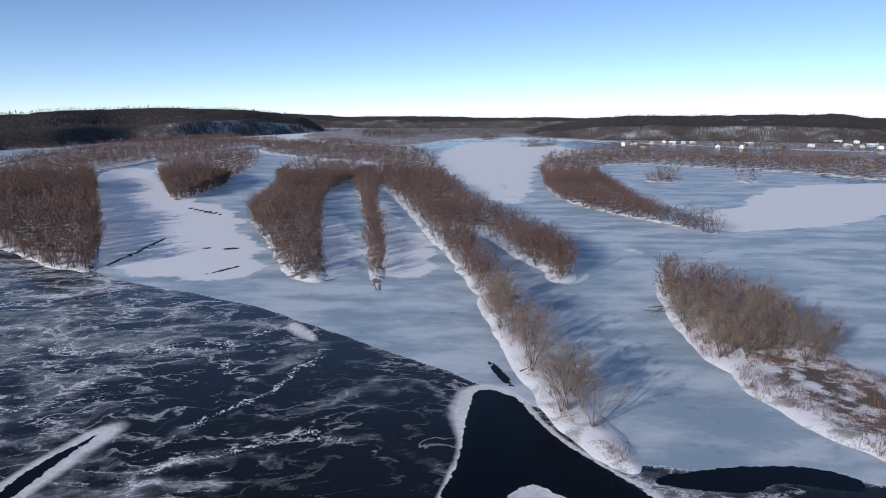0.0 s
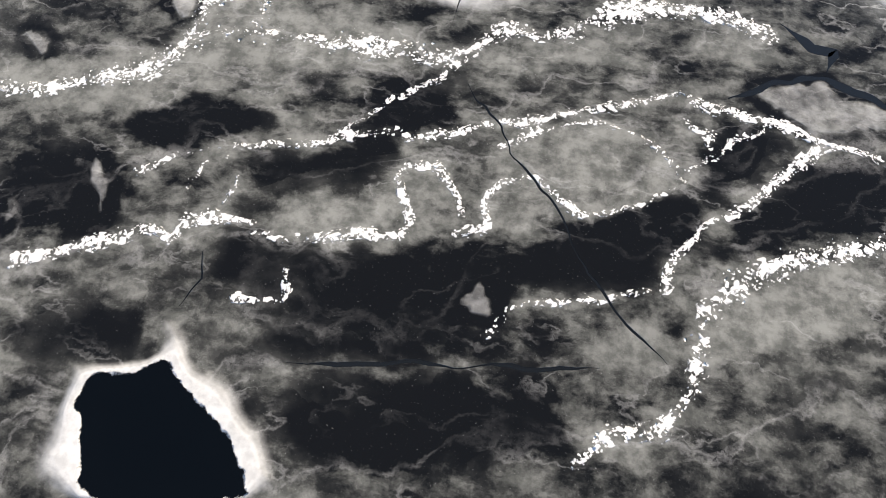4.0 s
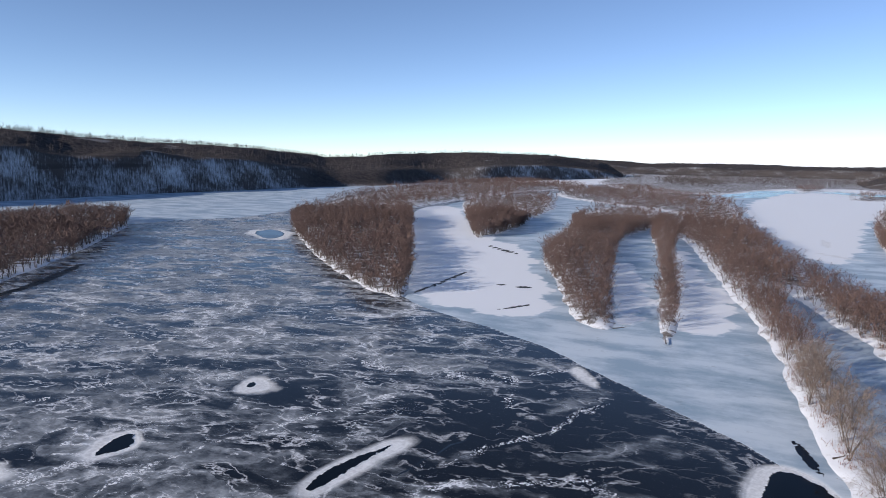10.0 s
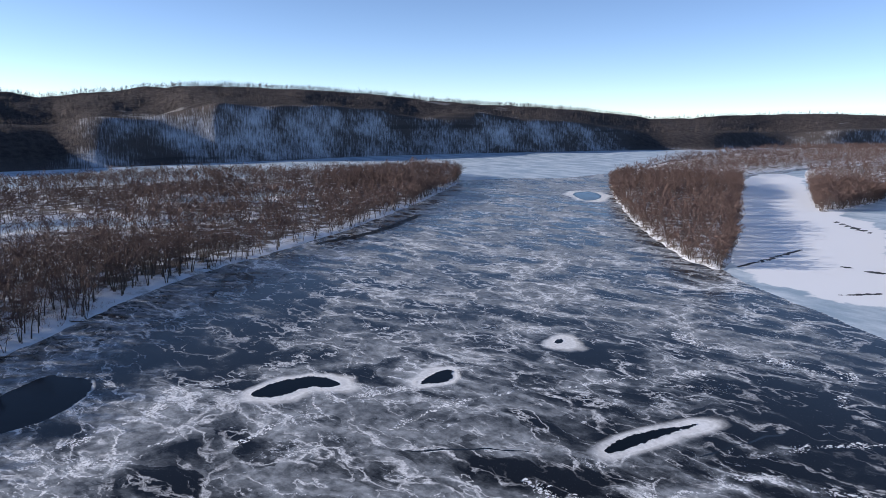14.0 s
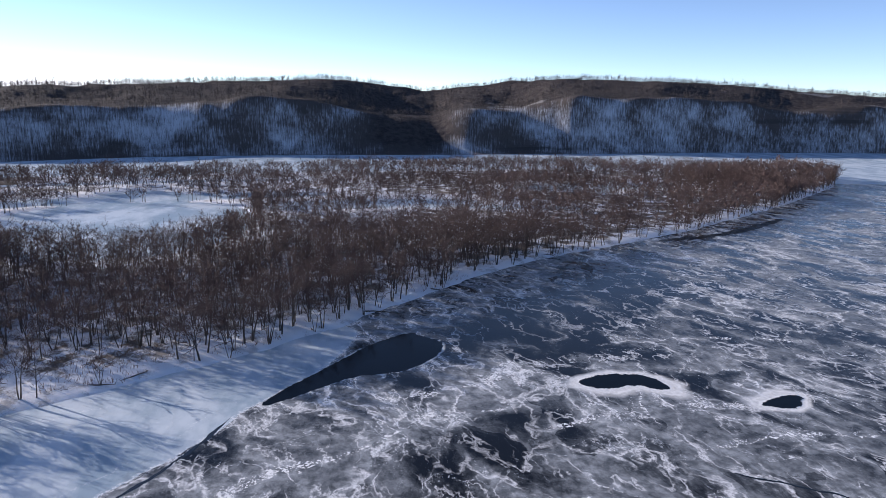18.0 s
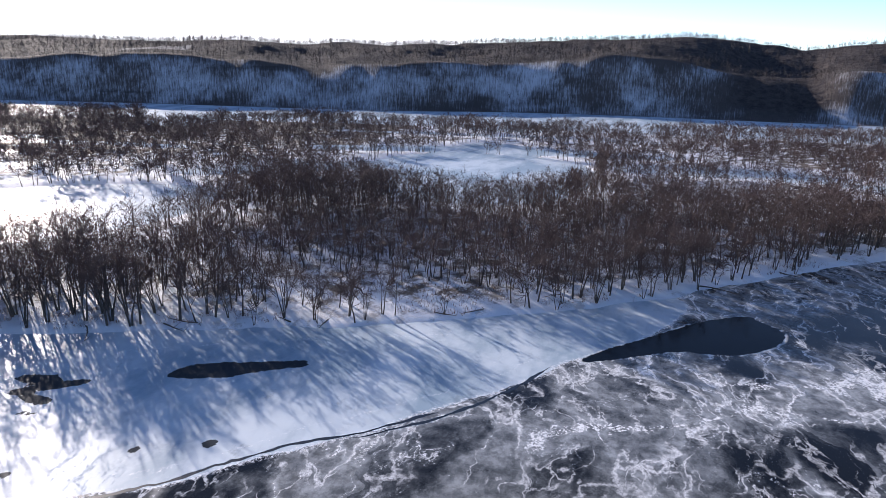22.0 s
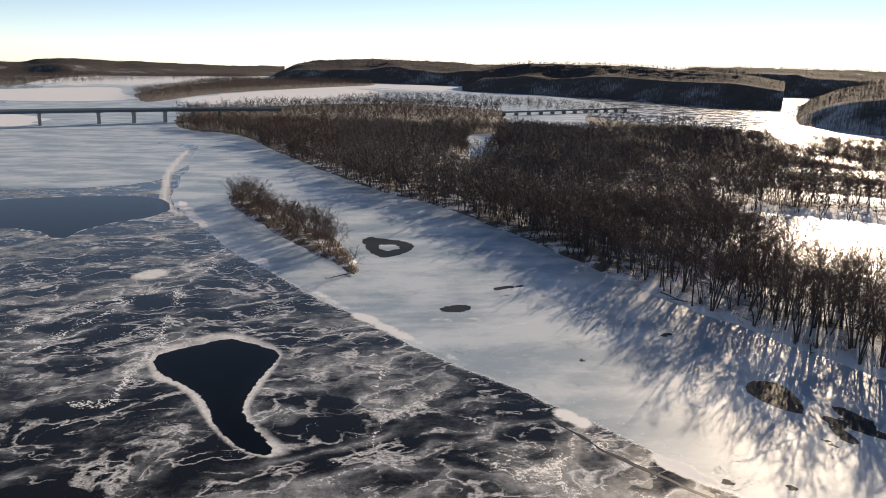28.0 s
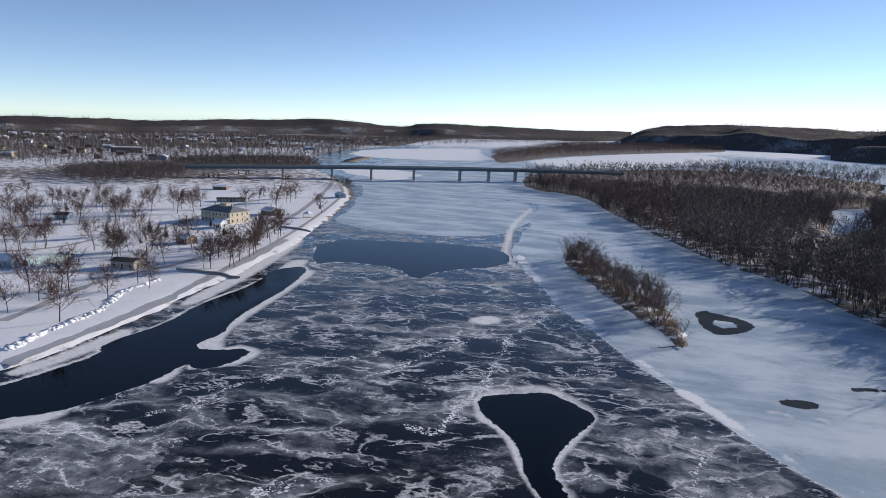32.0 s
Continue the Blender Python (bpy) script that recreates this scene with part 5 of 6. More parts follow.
def hills_wood():
    for k, (hx, hy, hz, hr) in enumerate(HILLS):
        n = (17000, 1800, 2000, 2000, 1000)[k]
        a, b = rng.uniform(0, hx.shape[0] - 1.01, n), np.where(rng.uniform(0, 1, n) < 0.55, rng.uniform(0, 25, n), rng.uniform(22, hx.shape[1] - 6, n))
        ia, ib = a.astype(int), b.astype(int)
        fa, fb = a - ia, b - ib
        mixed = [u[ia, ib] * (1 - fa) * (1 - fb) + u[ia + 1, ib] * fa * (1 - fb) + u[ia, ib + 1] * (1 - fa) * fb + u[ia + 1, ib + 1] * fa * fb
                 for u in (hx, hy, hz)]
        spots = np.stack([mixed[0], mixed[1], mixed[2] - 0.5, np.where(b < 23, rng.uniform(6, 10, n), rng.uniform(8, 13, n))], 1)
        # the skyline: a close row of trees on the crest
        top = np.argmax((hz[:, :-8] - 70) / hr[:, :-8], 1)
        ca = rng.integers(0, hx.shape[0] - 1, 7 * hx.shape[0])
        cb = np.clip(top[ca] + rng.integers(-1, 2, len(ca)), 0, hx.shape[1] - 2)
        u = rng.uniform(0, 1, len(ca))
        crest = np.stack([hx[ca, cb] * (1 - u) + hx[ca + 1, cb] * u, hy[ca, cb] * (1 - u) + hy[ca + 1, cb] * u, hz[ca, cb] * (1 - u) + hz[ca + 1, cb] * u - 0.8,
                          rng.uniform(3, 9, len(ca))], 1)
        steep = b < 25
        wood_mass("hillside_trees", np.concatenate([spots[~steep], crest]), HILLTREE, "bare trees on the wooded bluff", rng, leaf=HILL_TWIG, bark=SHADED_BARK)
        wood_mass("slope_trees", spots[steep], SLOPETREE, "slim bare trees on the steep bluff", rng, leaf=HILL_TWIG, bark=SHADED_BARK)


SLOPETREE = [grow(rng, 18, 1, 4, 0, 0, 3, 0.17, 0.22, 0.4, low=0.35, segs=1, stout=1.6) for k in range(5)]
HILLTREE = [grow(rng, 18, 1, 6, 1, 0, 3, 0.40, 0.45, 0.4, segs=1, stout=1.3) for k in range(5)]
bank_near = forest(BANKS, 5.8, (0, 340), (13.5, 18.5), 0.9, clear=open_ground)
isle_near = forest(ISLES, 4.6, (0, 380), (10, 15), 2.2, clear=open_ground)
bank_south = forest(["river_bank"], 6.2, (0, 340), (12, 16), 4.0)
bank_south = bank_south[np.degrees(np.arctan2(-bank_south[:, 0], bank_south[:, 1])) + rng.normal(size=len(bank_south)) * 4 > 154]
slender = forest(["island_slender"], 5.4, (0, 600), (9, 13), 1.5)
bank_near = bank_near[np.argsort(np.hypot(bank_near[:, 0], bank_near[:, 1]))]
isle_near = isle_near[np.argsort(np.hypot(isle_near[:, 0], isle_near[:, 1]))]
r_bank, r_isle = np.hypot(bank_near[:, 0], bank_near[:, 1]), np.hypot(isle_near[:, 0], isle_near[:, 1])
front = (land_depth(bank_near[:, 0], bank_near[:, 1]) < 14) & (r_bank < 260)
close = r_isle < 262
single_trees(bank_near[front][:95], TALL, "tall bare grey tree with several trunks on the snowy bank", "tree", "trees along the river bank")
single_trees(isle_near[close][:95], BUSHY, "bare brown bushy tree with many stems on a snowy island", "tree", "trees on the river islands", SUNLIT_TWIG)
single_trees(slender, BUSHY, "bare dark bushy tree on the slender island", "tree", "trees on the slender island")
wood_mass("riverside_trees", np.concatenate([bank_near[~front], bank_near[front][95:]]), BESIDE, "bare riverside trees on the snowy bank", rng)
wood_mass("island_trees", np.concatenate([isle_near[~close], isle_near[close][95:]]), SCRUB, "bare brown bushy trees on the river islands", rng)
fringe = forest(BANKS, 4.0, (0, 760), (9, 15), 0.2)
fringe = fringe[(land_depth(fringe[:, 0], fringe[:, 1]) < 4.5) & ((np.hypot(fringe[:, 0], fringe[:, 1]) > 330) | (rng.uniform(0, 1, len(fringe)) < 0.22))]
wood_mass("shore_fringe", fringe, MIDDLE, "dark row of bare trees at the edge of the bank", rng)
isle_fringe = forest(["island_point", "island_inner", "finger_broad", "finger_slim", "island_far"], 4.0, (0, 900), (7, 12), 0.3)
isle_fringe = isle_fringe[land_depth(isle_fringe[:, 0], isle_fringe[:, 1]) < 4.5]
wood_mass("island_fringe", isle_fringe, SCRUB, "bare brown trees at the edges of the islands", rng)
plain_trees = forest(BANKS, 5.7, (340, 800), (11, 16), 0.9, clear=clearings)
southern = np.degrees(np.arctan2(-plain_trees[:, 0], plain_trees[:, 1])) + 16 * (fbm(plain_trees[:, 0], plain_trees[:, 1], 60, 25) - 0.5) + rng.normal(size=len(plain_trees)) * 3 > 150
keep = rng.uniform(0, 1, len(plain_trees)) < np.where(southern, 0.82, 0.62)
plain_trees, southern = plain_trees[keep], southern[keep]
wood_mass("floodplain_forest", plain_trees[~southern], MIDDLE, "bare floodplain forest between frozen sloughs", rng)
wood_mass("maple_forest", np.concatenate([plain_trees[southern], bank_south]), MIDDLE, "dense bare forest south along the river, haze greyed into its twigs", rng, leaf=HAZED_TWIG)
wood_mass("island_forest", forest(ISLES, 7.2, (380, 800), (11, 15), 1.2, clear=open_ground), SCRUB, "dense bare brown forest on the river islands", rng)
wood_mass("distant_forest", forest(WOODED[:-1], 14.5, (800, 2600), (13, 18), clear=open_ground), FAR, "distant bare brown forest on the river islands", rng)
hills_wood()


# ---- the town shore ----
def plain(name, colour, rough=0.7, grain=0.12, size=2.0):
    n = Nodes(name)
    t = n.math("ADD", n.math("MULTIPLY", n.noise(size, 5, 0.65), 0.7), n.math("MULTIPLY", n.noise(size * 0.15, 3), 0.3))
    lo, hi = tuple(c * (1 - grain * 2) for c in colour), tuple(min(c * (1 + grain * 2), 0.9) for c in colour)
    n.bump(n.noise(size * 4, 4), 0.2, 0.02)
    return n.set(Base_Color=n.mix(t, lo, hi), Roughness=rough)


CREAM = plain("cream_brick", (0.50, 0.43, 0.30))
STONE = plain("pale_stone", (0.36, 0.33, 0.28))
LOGS = plain("brown_boards", (0.13, 0.085, 0.055))
WHITE = plain("white_paint", (0.74, 0.74, 0.72), grain=0.05)
BLUE = plain("blue_grey_siding", (0.22, 0.30, 0.38))
SLATE = plain("grey_shingles", (0.16, 0.17, 0.19))
DARKROOF = plain("dark_roofing", (0.035, 0.032, 0.03))
SLUSH = plain("grey_slush", (0.40, 0.42, 0.45), 0.6, 0.25, 1.2)
SNOWROOF = plain("snow_on_roof", (0.78, 0.80, 0.83), 0.8, 0.03)
CONCRETE = plain("weathered_concrete", (0.30, 0.29, 0.27))
STEEL = plain("blue_grey_steel", (0.10, 0.14, 0.17), 0.5)
ROADWAY = plain("slushy_asphalt", (0.36, 0.36, 0.37), 0.8, 0.25, 0.6)
PLASTIC = plain("cloudy_greenhouse_film", (0.50, 0.62, 0.58), 0.3)
NEEDLES = plain("dark_conifer_needles", (0.018, 0.028, 0.016), 0.8, 0.3)
REED = plain("red_brown_brush", (0.16, 0.085, 0.06), 0.9, 0.3)
GLASS = Nodes("dark_window_glass").set(Base_Color=(0.02, 0.025, 0.03), Roughness=0.08)


def part(name, bm, material, parent, label=""):
    me = bpy.data.meshes.new(name)
    bm.to_mesh(me)
    bm.free()
    me.materials.append(material)
    ob = new(name, me)
    ob.parent = parent
    return tagged(ob, label)


def box(x0, x1, y0, y1, z0, z1, bevel=0.0):
    bm = bmesh.new()
    bmesh.ops.create_cube(bm, size=1, matrix=Matrix.Translation(((x0 + x1) / 2, (y0 + y1) / 2, (z0 + z1) / 2)) @ Matrix.Diagonal((x1 - x0, y1 - y0, z1 - z0, 1)))
    if bevel:
        bmesh.ops.bevel(bm, geom=bm.edges[:], offset=bevel, segments=1, affect="EDGES")
    return bm


def gable(lx, ly, z0, rise, over=0.4, hip=0.0, thick=0.25):
    """A pitched roof slab over a house of that length and depth; hip draws in the ridge's ends."""
    bm = bmesh.new()
    hx, hy = lx / 2 + over, ly / 2 + over
    rings = []
    for dz in (0.0, -thick):
        e = [bm.verts.new(v) for v in ((-hx, -hy, z0 + dz), (hx, -hy, z0 + dz), (hx, hy, z0 + dz), (-hx, hy, z0 + dz))]
        r = [bm.verts.new((-hx + hip, 0, z0 + rise + dz)), bm.verts.new((hx - hip, 0, z0 + rise + dz))]
        rings.append((e, r))
    for (e, r), flip in zip(rings, (False, True)):
        for f in ((e[0], e[1], r[1], r[0]), (e[2], e[3], r[0], r[1]), (e[1], e[2], r[1]), (e[3], e[0], r[0])):
            if len(f) == 3 and hip == 0:
                continue
            bm.faces.new(f[::-1] if flip else f)
    (e, r), (e2, r2) = rings
    for a, b, c, d in ((e[0], e[1], e2[1], e2[0]), (e[2], e[3], e2[3], e2[2])):
        bm.faces.new((b, a, d, c))
    for a, b, q in ((1, 2, 1), (3, 0, 0)):
        if hip == 0:
            bm.faces.new((e[a], r[q], r2[q], e2[a]))
            bm.faces.new((r[q], e[b], e2[b], r2[q]))
        else:
            bm.faces.new((e[b], e[a], e2[a], e2[b]))
    bmesh.ops.recalc_face_normals(bm, faces=bm.faces[:])
    return bm


def walls(lx, ly, h, rise=0.0):
    bm = bmesh.new()
    hx, hy = lx / 2, ly / 2
    lo = [bm.verts.new(v) for v in ((-hx, -hy, -0.5), (hx, -hy, -0.5), (hx, hy, -0.5), (-hx, hy, -0.5))]
    hi = [bm.verts.new((v.co.x, v.co.y, h)) for v in lo]
    for k in range(4):
        m = (k + 1) % 4
        if rise and k in (1, 3):
            top = bm.verts.new(((hx if k == 1 else -hx), 0, h + rise))
            bm.faces.new((lo[k], lo[m], hi[m], top, hi[k]))
        else:
            bm.faces.new((lo[k], lo[m], hi[m], hi[k]))
    return bm


def window(root, x, y, z, w, h, side):
    """A framed window on the wall of a house; side names the wall's outward axis."""
    t = 0.12
    if side in ("+y", "-y"):
        s = 1 if side == "+y" else -1
        fr = part("window", box(x - w / 2 - 0.12, x + w / 2 + 0.12, y - t, y + t, z - 0.12, z + h + 0.12), WHITE, root)
        part("pane", box(x - w / 2, x + w / 2, y + s * 0.08 - 0.06, y + s * 0.08 + 0.06, z, z + h), GLASS, fr)
    else:
        s = 1 if side == "+x" else -1
        fr = part("window", box(x - t, x + t, y - w / 2 - 0.12, y + w / 2 + 0.12, z - 0.12, z + h + 0.12), WHITE, root)
        part("pane", box(x + s * 0.08 - 0.06, x + s * 0.08 + 0.06, y - w / 2, y + w / 2, z, z + h), GLASS, fr)


def house(name, at, turn, lx, ly, h, rise, wall, roof, label, category="house", hip=0.0, storeys=1, columns=3, chimney=False):
    root = new(name)
    part("wall", walls(lx, ly, h, 0 if hip else rise), wall, root)
    top = part("roof", gable(lx, ly, h + 0.02, rise, 0.45, hip), roof, root)
    if chimney:
        for cx in (-lx * 0.28, lx * 0.3):
            part("chimney", box(cx - 0.5, cx + 0.5, 0.4, 1.4, h + rise * 0.4, h + rise + 1.3, 0.05), STONE, top)
    for s in range(storeys):
        z = 0.9 + s * (h / storeys)
        for c in range(columns):
            x = -lx / 2 + lx * (c + 0.5) / columns
            window(root, x, ly / 2, z, 1.0, 1.6, "+y")
            window(root, x, -ly / 2, z, 1.0, 1.6, "-y")
        for c in range(max(1, columns // 2)):
            y = -ly / 2 + ly * (c + 0.5) / max(1, columns // 2)
            window(root, lx / 2, y, z, 1.0, 1.6, "+x")
            window(root, -lx / 2, y, z, 1.0, 1.6, "-x")
    part("door", box(-0.6, 0.6, ly / 2 - 0.05, ly / 2 + 0.1, 0, 2.1), LOGS, root)
    root.matrix_basis = pose(at[0], at[1], 1.2, 0, 0, turn)
    return tagged(root, label, category)


GROUND = 1.2
villa = house("mansion", (281, -383), -11, 26, 17, 7.2, 3.0, CREAM, SLATE, "large two-storey cream brick mansion with grey hipped roof", hip=6.0, storeys=2, columns=8, chimney=True)
porch = part("porch", box(-13.5, -9.5, 8.2, 11.5, 3.1, 3.5), WHITE, villa)
for px in (-13.2, -11.5, -9.8):
    part("column", box(px - 0.15, px + 0.15, 11.0, 11.3, -0.4, 3.1), WHITE, porch)
part("steps", box(-12.4, -10.6, 8.6, 13.0, -0.4, 0.5, 0.1), STONE, villa)
part("cupola", box(-3, 3, -1.8, 1.8, 8.6, 11.6, 0.1), CREAM, villa)
house("white_cottage", (266, -357), -11, 7, 5.5, 3.6, 1.8, WHITE, SNOWROOF, "small white cottage with snow on its roof", columns=2)
house("brown_cabin", (272, -423), -20, 11, 9, 3.2, 2.2, LOGS, SNOWROOF, "low brown cabin with a snow-covered roof", columns=3)
house("stone_pavilion", (231, -243), 10, 11, 7.5, 3.8, 0.9, STONE, DARKROOF, "pale stone pavilion with a dark low roof", "building", columns=3)
house("boarded_cabin", (249, -305), -5, 7.5, 8, 3.2, 2.0, LOGS, SNOWROOF, "small brown boarded cabin with a white roof", columns=2)
house("blue_boathouse", (281, -546), -35, 9, 6, 3.0, 1.4, BLUE, SNOWROOF, "pale blue boathouse near the water's edge", columns=2)
house("barn_end", (278, -223), 5, 12, 8, 3.6, 2.2, BLUE, SNOWROOF, "blue-grey barn with a snow-covered gable roof", "barn", columns=1)
house("low_shed", (340, -472), 30, 22, 7, 2.6, 0.8, STONE, DARKROOF, "long low dark-roofed shed on the snow", "shed", columns=4)
house("dark_shelter", (404, -545), 20, 12, 8, 3.0, 1.4, LOGS, SNOWROOF, "dark open-sided shelter with a snowy roof", "shelter", columns=2)
house("park_office", (372, -340), 10, 9, 6, 3.0, 1.5, BLUE, DARKROOF, "small dark building under park trees", "building", columns=2)
house("lodge", (900, -960), 40, 48, 18, 9, 0.8, LOGS, SNOWROOF, "long brown three-storey lodge far in the town", "building", hip=3.0, storeys=3, columns=12)

# greenhouse tunnel: hoops under cloudy film
tunnel = new("greenhouse")
bm = bmesh.new()
rows = []
for k in range(9):
    a = math.pi * k / 8
    rows.append([bm.verts.new((x, math.cos(a) * 3.6, math.sin(a) * 3.4 - 0.1)) for x in np.linspace(-10, 10, 9)])
for k in range(8):
    for m in range(8):
        bm.faces.new((rows[k][m], rows[k][m + 1], rows[k + 1][m + 1], rows[k + 1][m]))
part("cover", bm, PLASTIC, tunnel)
for x in np.linspace(-10, 10, 6):
    bm = bmesh.new()
    for k in range(8):
        a0, a1 = math.pi * k / 8, math.pi * (k + 1) / 8
        v, f = prism(np.array((x, math.cos(a0) * 3.65, math.sin(a0) * 3.45 - 0.1)), np.array((x, math.cos(a1) * 3.65, math.sin(a1) * 3.45 - 0.1)), 0.08, 0.08, 4)
        vv = [bm.verts.new(p) for p in v]
        for t in f:
            bm.faces.new([vv[n] for n in t])
    part("hoop", bm, WHITE, tunnel)
tunnel.matrix_basis = pose(272, -237, GROUND, 0, 0, 80)
tagged(tunnel, "cloudy pale green greenhouse tunnel beside the barn", "greenhouse")

# open gazebo by the water
gazebo = new("gazebo")
bm = bmesh.new()
bmesh.ops.create_cone(bm, segments=8, radius1=3.6, radius2=0.15, depth=1.8, cap_ends=True, matrix=Matrix.Translation((0, 0, 3.7)))
part("roof", bm, SNOWROOF, gazebo)
for k in range(8):
    a = math.pi * k / 4
    part("post", box(math.cos(a) * 3 - 0.1, math.cos(a) * 3 + 0.1, math.sin(a) * 3 - 0.1, math.sin(a) * 3 + 0.1, -0.4, 2.9), WHITE, gazebo)
part("floor", box(-3, 3, -3, 3, -0.4, 0.2, 0.1), STONE, gazebo)
gazebo.matrix_basis = pose(243, -423, GROUND)
tagged(gazebo, "small white open gazebo with a snowy roof", "gazebo")


def band(name, line, half, lift, material, label, category="road", height=0.0, kind="structure", slope=0.4, rough=0.25):
    """A road, low bank or wall along a line, laid on the ground."""
    p = np.asarray(line, float)
    for _ in range(3):
        q = np.empty((2 * len(p) - 2, 2))
        q[0::2], q[1::2] = p[:-1] * 0.75 + p[1:] * 0.25, p[:-1] * 0.25 + p[1:] * 0.75
        p = np.concatenate([p[:1], q, p[-1:]])
    t = np.gradient(p, axis=0)
    nrm = np.stack([-t[:, 1], t[:, 0]], 1) / (np.linalg.norm(t, axis=1)[:, None] + 1e-9)
    jag = half * (1 + rough * 2 * (vnoise(p[:, 0], p[:, 1], 5, 2) - 0.5))[:, None]
    left, right = p + nrm * jag, p - nrm * jag
    z = ground_z(p[:, 0], p[:, 1]) + 0.15 + lift
    up = z + height * (1 + rough * 2 * (vnoise(p[:, 0], p[:, 1], 3, 6) - 0.5))
    n = len(p)
    v = [np.c_[left, up], np.c_[right, up], np.c_[left + nrm * height * slope, z - 0.6], np.c_[right - nrm * height * slope, z - 0.6]]
    k = np.arange(n - 1)
    sides = ((0, n), (2 * n, 0), (n, 3 * n)) if height else ((0, n),)
    f = np.concatenate([np.stack([a + k, b + k, b + k + 1, a + k + 1], 1) for a, b in sides])
    return tagged(new(name, mesh_of(name, np.concatenate(v)[:(4 if height else 2) * n], f, material)), label, category, kind=kind)


band("road", [(207, -162), (211, -180), (220, -204), (222, -230), (215, -263), (225, -326), (255, -426), (292, -524), (341, -642), (372, -705)], 2.0, 0.05, ROADWAY, "slushy park road along the river")
band("road_park", [(289, -323), (304, -378), (333, -485), (314, -523), (281, -534)], 2.2, 0.06, ROADWAY, "cleared asphalt lane through the park")
band("road_lane", [(275, -205), (252, -225), (225, -229)], 1.8, 0.07, ROADWAY, "narrow cleared lane by the barn")
band("road_cross", [(299, -293), (294, -260), (330, -230)], 1.6, 0.08, ROADWAY, "narrow cleared lane between lawns")
band("shore_track", [(183, -225), (190, -251), (199, -289), (215, -352), (250, -461), (291, -574), (338, -655)], 1.4, 0.09, ROADWAY, "trodden snowy track along the river's edge")
band("shore_shelf", [(172, -134), (173, -160), (178, -200), (188, -245), (196, -285), (209, -340)], 2.6, 0.06, SLUSH, "grey trodden shelf of shore ice below the lawn", "ice shelf", rough=0.6)


def snow_lumps(line, count):
    """A ploughed bank of rough snow lumps along a line."""
    ball = bmesh.new()
    bmesh.ops.create_icosphere(ball, subdivisions=2, radius=1)
    bv, bf = np.array([v.co[:] for v in ball.verts]), np.array([[v.index for v in f.verts] for f in ball.faces])
    ball.free()
    p, heap = np.asarray(line, float), Wood()
    run = np.concatenate([[0], np.cumsum(np.linalg.norm(np.diff(p, axis=0), axis=1))])
    for s in np.sort(rng.uniform(0, run[-1], count)):
        at = np.array((np.interp(s, run, p[:, 0]), np.interp(s, run, p[:, 1]))) + rng.normal(size=2) * 0.55
        size = rng.uniform(0.35, 1.0) * (0.5 + vnoise(at[0], at[1], 9, 21))
        v = bv * (1 + 0.25 * rng.normal(size=(len(bv), 1))) * np.array((1.3, 1.3, 0.6)) * size
        heap.add(v + np.array((at[0], at[1], 1.25)), bf)
    v, f = heap.done()
    tagged(new("snow_berm", mesh_of("snow_berm", v, f, SNOWROOF, True)), "ploughed bank of lumpy snow along the shore", "snow bank", kind="stuff")


snow_lumps([(180, -142), (184, -156), (187, -172), (189, -186), (199, -203), (202, -214), (203, -230)], 230)
band("retaining_wall", [(209, -249), (198, -249.5), (178, -251)], 0.5, 0.0, CONCRETE, "dark concrete retaining wall at the water", "wall", 0.9)
band("landing_wall", [(236, -377), (224, -375.5), (213, -374)], 0.5, 0.0, CONCRETE, "low concrete landing wall at the water", "wall", 0.8)

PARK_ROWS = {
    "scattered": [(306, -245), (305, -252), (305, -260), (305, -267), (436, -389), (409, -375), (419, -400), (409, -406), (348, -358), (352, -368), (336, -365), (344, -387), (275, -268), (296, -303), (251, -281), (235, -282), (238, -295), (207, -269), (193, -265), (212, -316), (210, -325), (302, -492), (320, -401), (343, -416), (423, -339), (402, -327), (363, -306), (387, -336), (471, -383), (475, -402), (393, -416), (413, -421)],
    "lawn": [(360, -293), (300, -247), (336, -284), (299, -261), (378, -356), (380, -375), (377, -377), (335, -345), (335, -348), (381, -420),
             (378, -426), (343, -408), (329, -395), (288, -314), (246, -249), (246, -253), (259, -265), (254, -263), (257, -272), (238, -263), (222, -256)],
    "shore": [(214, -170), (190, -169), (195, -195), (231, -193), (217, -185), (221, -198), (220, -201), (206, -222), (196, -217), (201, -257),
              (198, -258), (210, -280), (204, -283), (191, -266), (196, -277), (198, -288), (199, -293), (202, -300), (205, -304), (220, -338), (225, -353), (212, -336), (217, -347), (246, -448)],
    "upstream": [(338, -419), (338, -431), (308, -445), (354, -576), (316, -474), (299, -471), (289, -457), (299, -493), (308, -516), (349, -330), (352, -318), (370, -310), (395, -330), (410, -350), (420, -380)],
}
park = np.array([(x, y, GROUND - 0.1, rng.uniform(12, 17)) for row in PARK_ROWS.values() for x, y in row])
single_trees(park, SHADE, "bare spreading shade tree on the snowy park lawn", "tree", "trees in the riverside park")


def conifer(height):
    trunk, crown = Wood(), Wood()
    trunk.add(*prism(np.zeros(3), np.array((0, 0, height * 0.95)), height * 0.02, 0.02, 5))
    for k in range(330):
        t = (k + rng.uniform()) / 330
        a, r = rng.uniform(0, 6.28), height * 0.27 * (1 - t) ** 0.8 * rng.uniform(0.6, 1.1)
        b = np.array((0, 0, height * (0.1 + 0.9 * t)))
        d = np.array((math.cos(a), math.sin(a), -0.25))
        s = np.array((-math.sin(a), math.cos(a), 0)) * r * 0.22
        crown.add(np.stack([b, b + d * r * 0.7 + s, b + d * r, b + d * r * 0.7 - s]), [(0, 1, 2), (0, 2, 3)])
    return trunk.done(), crown.done()


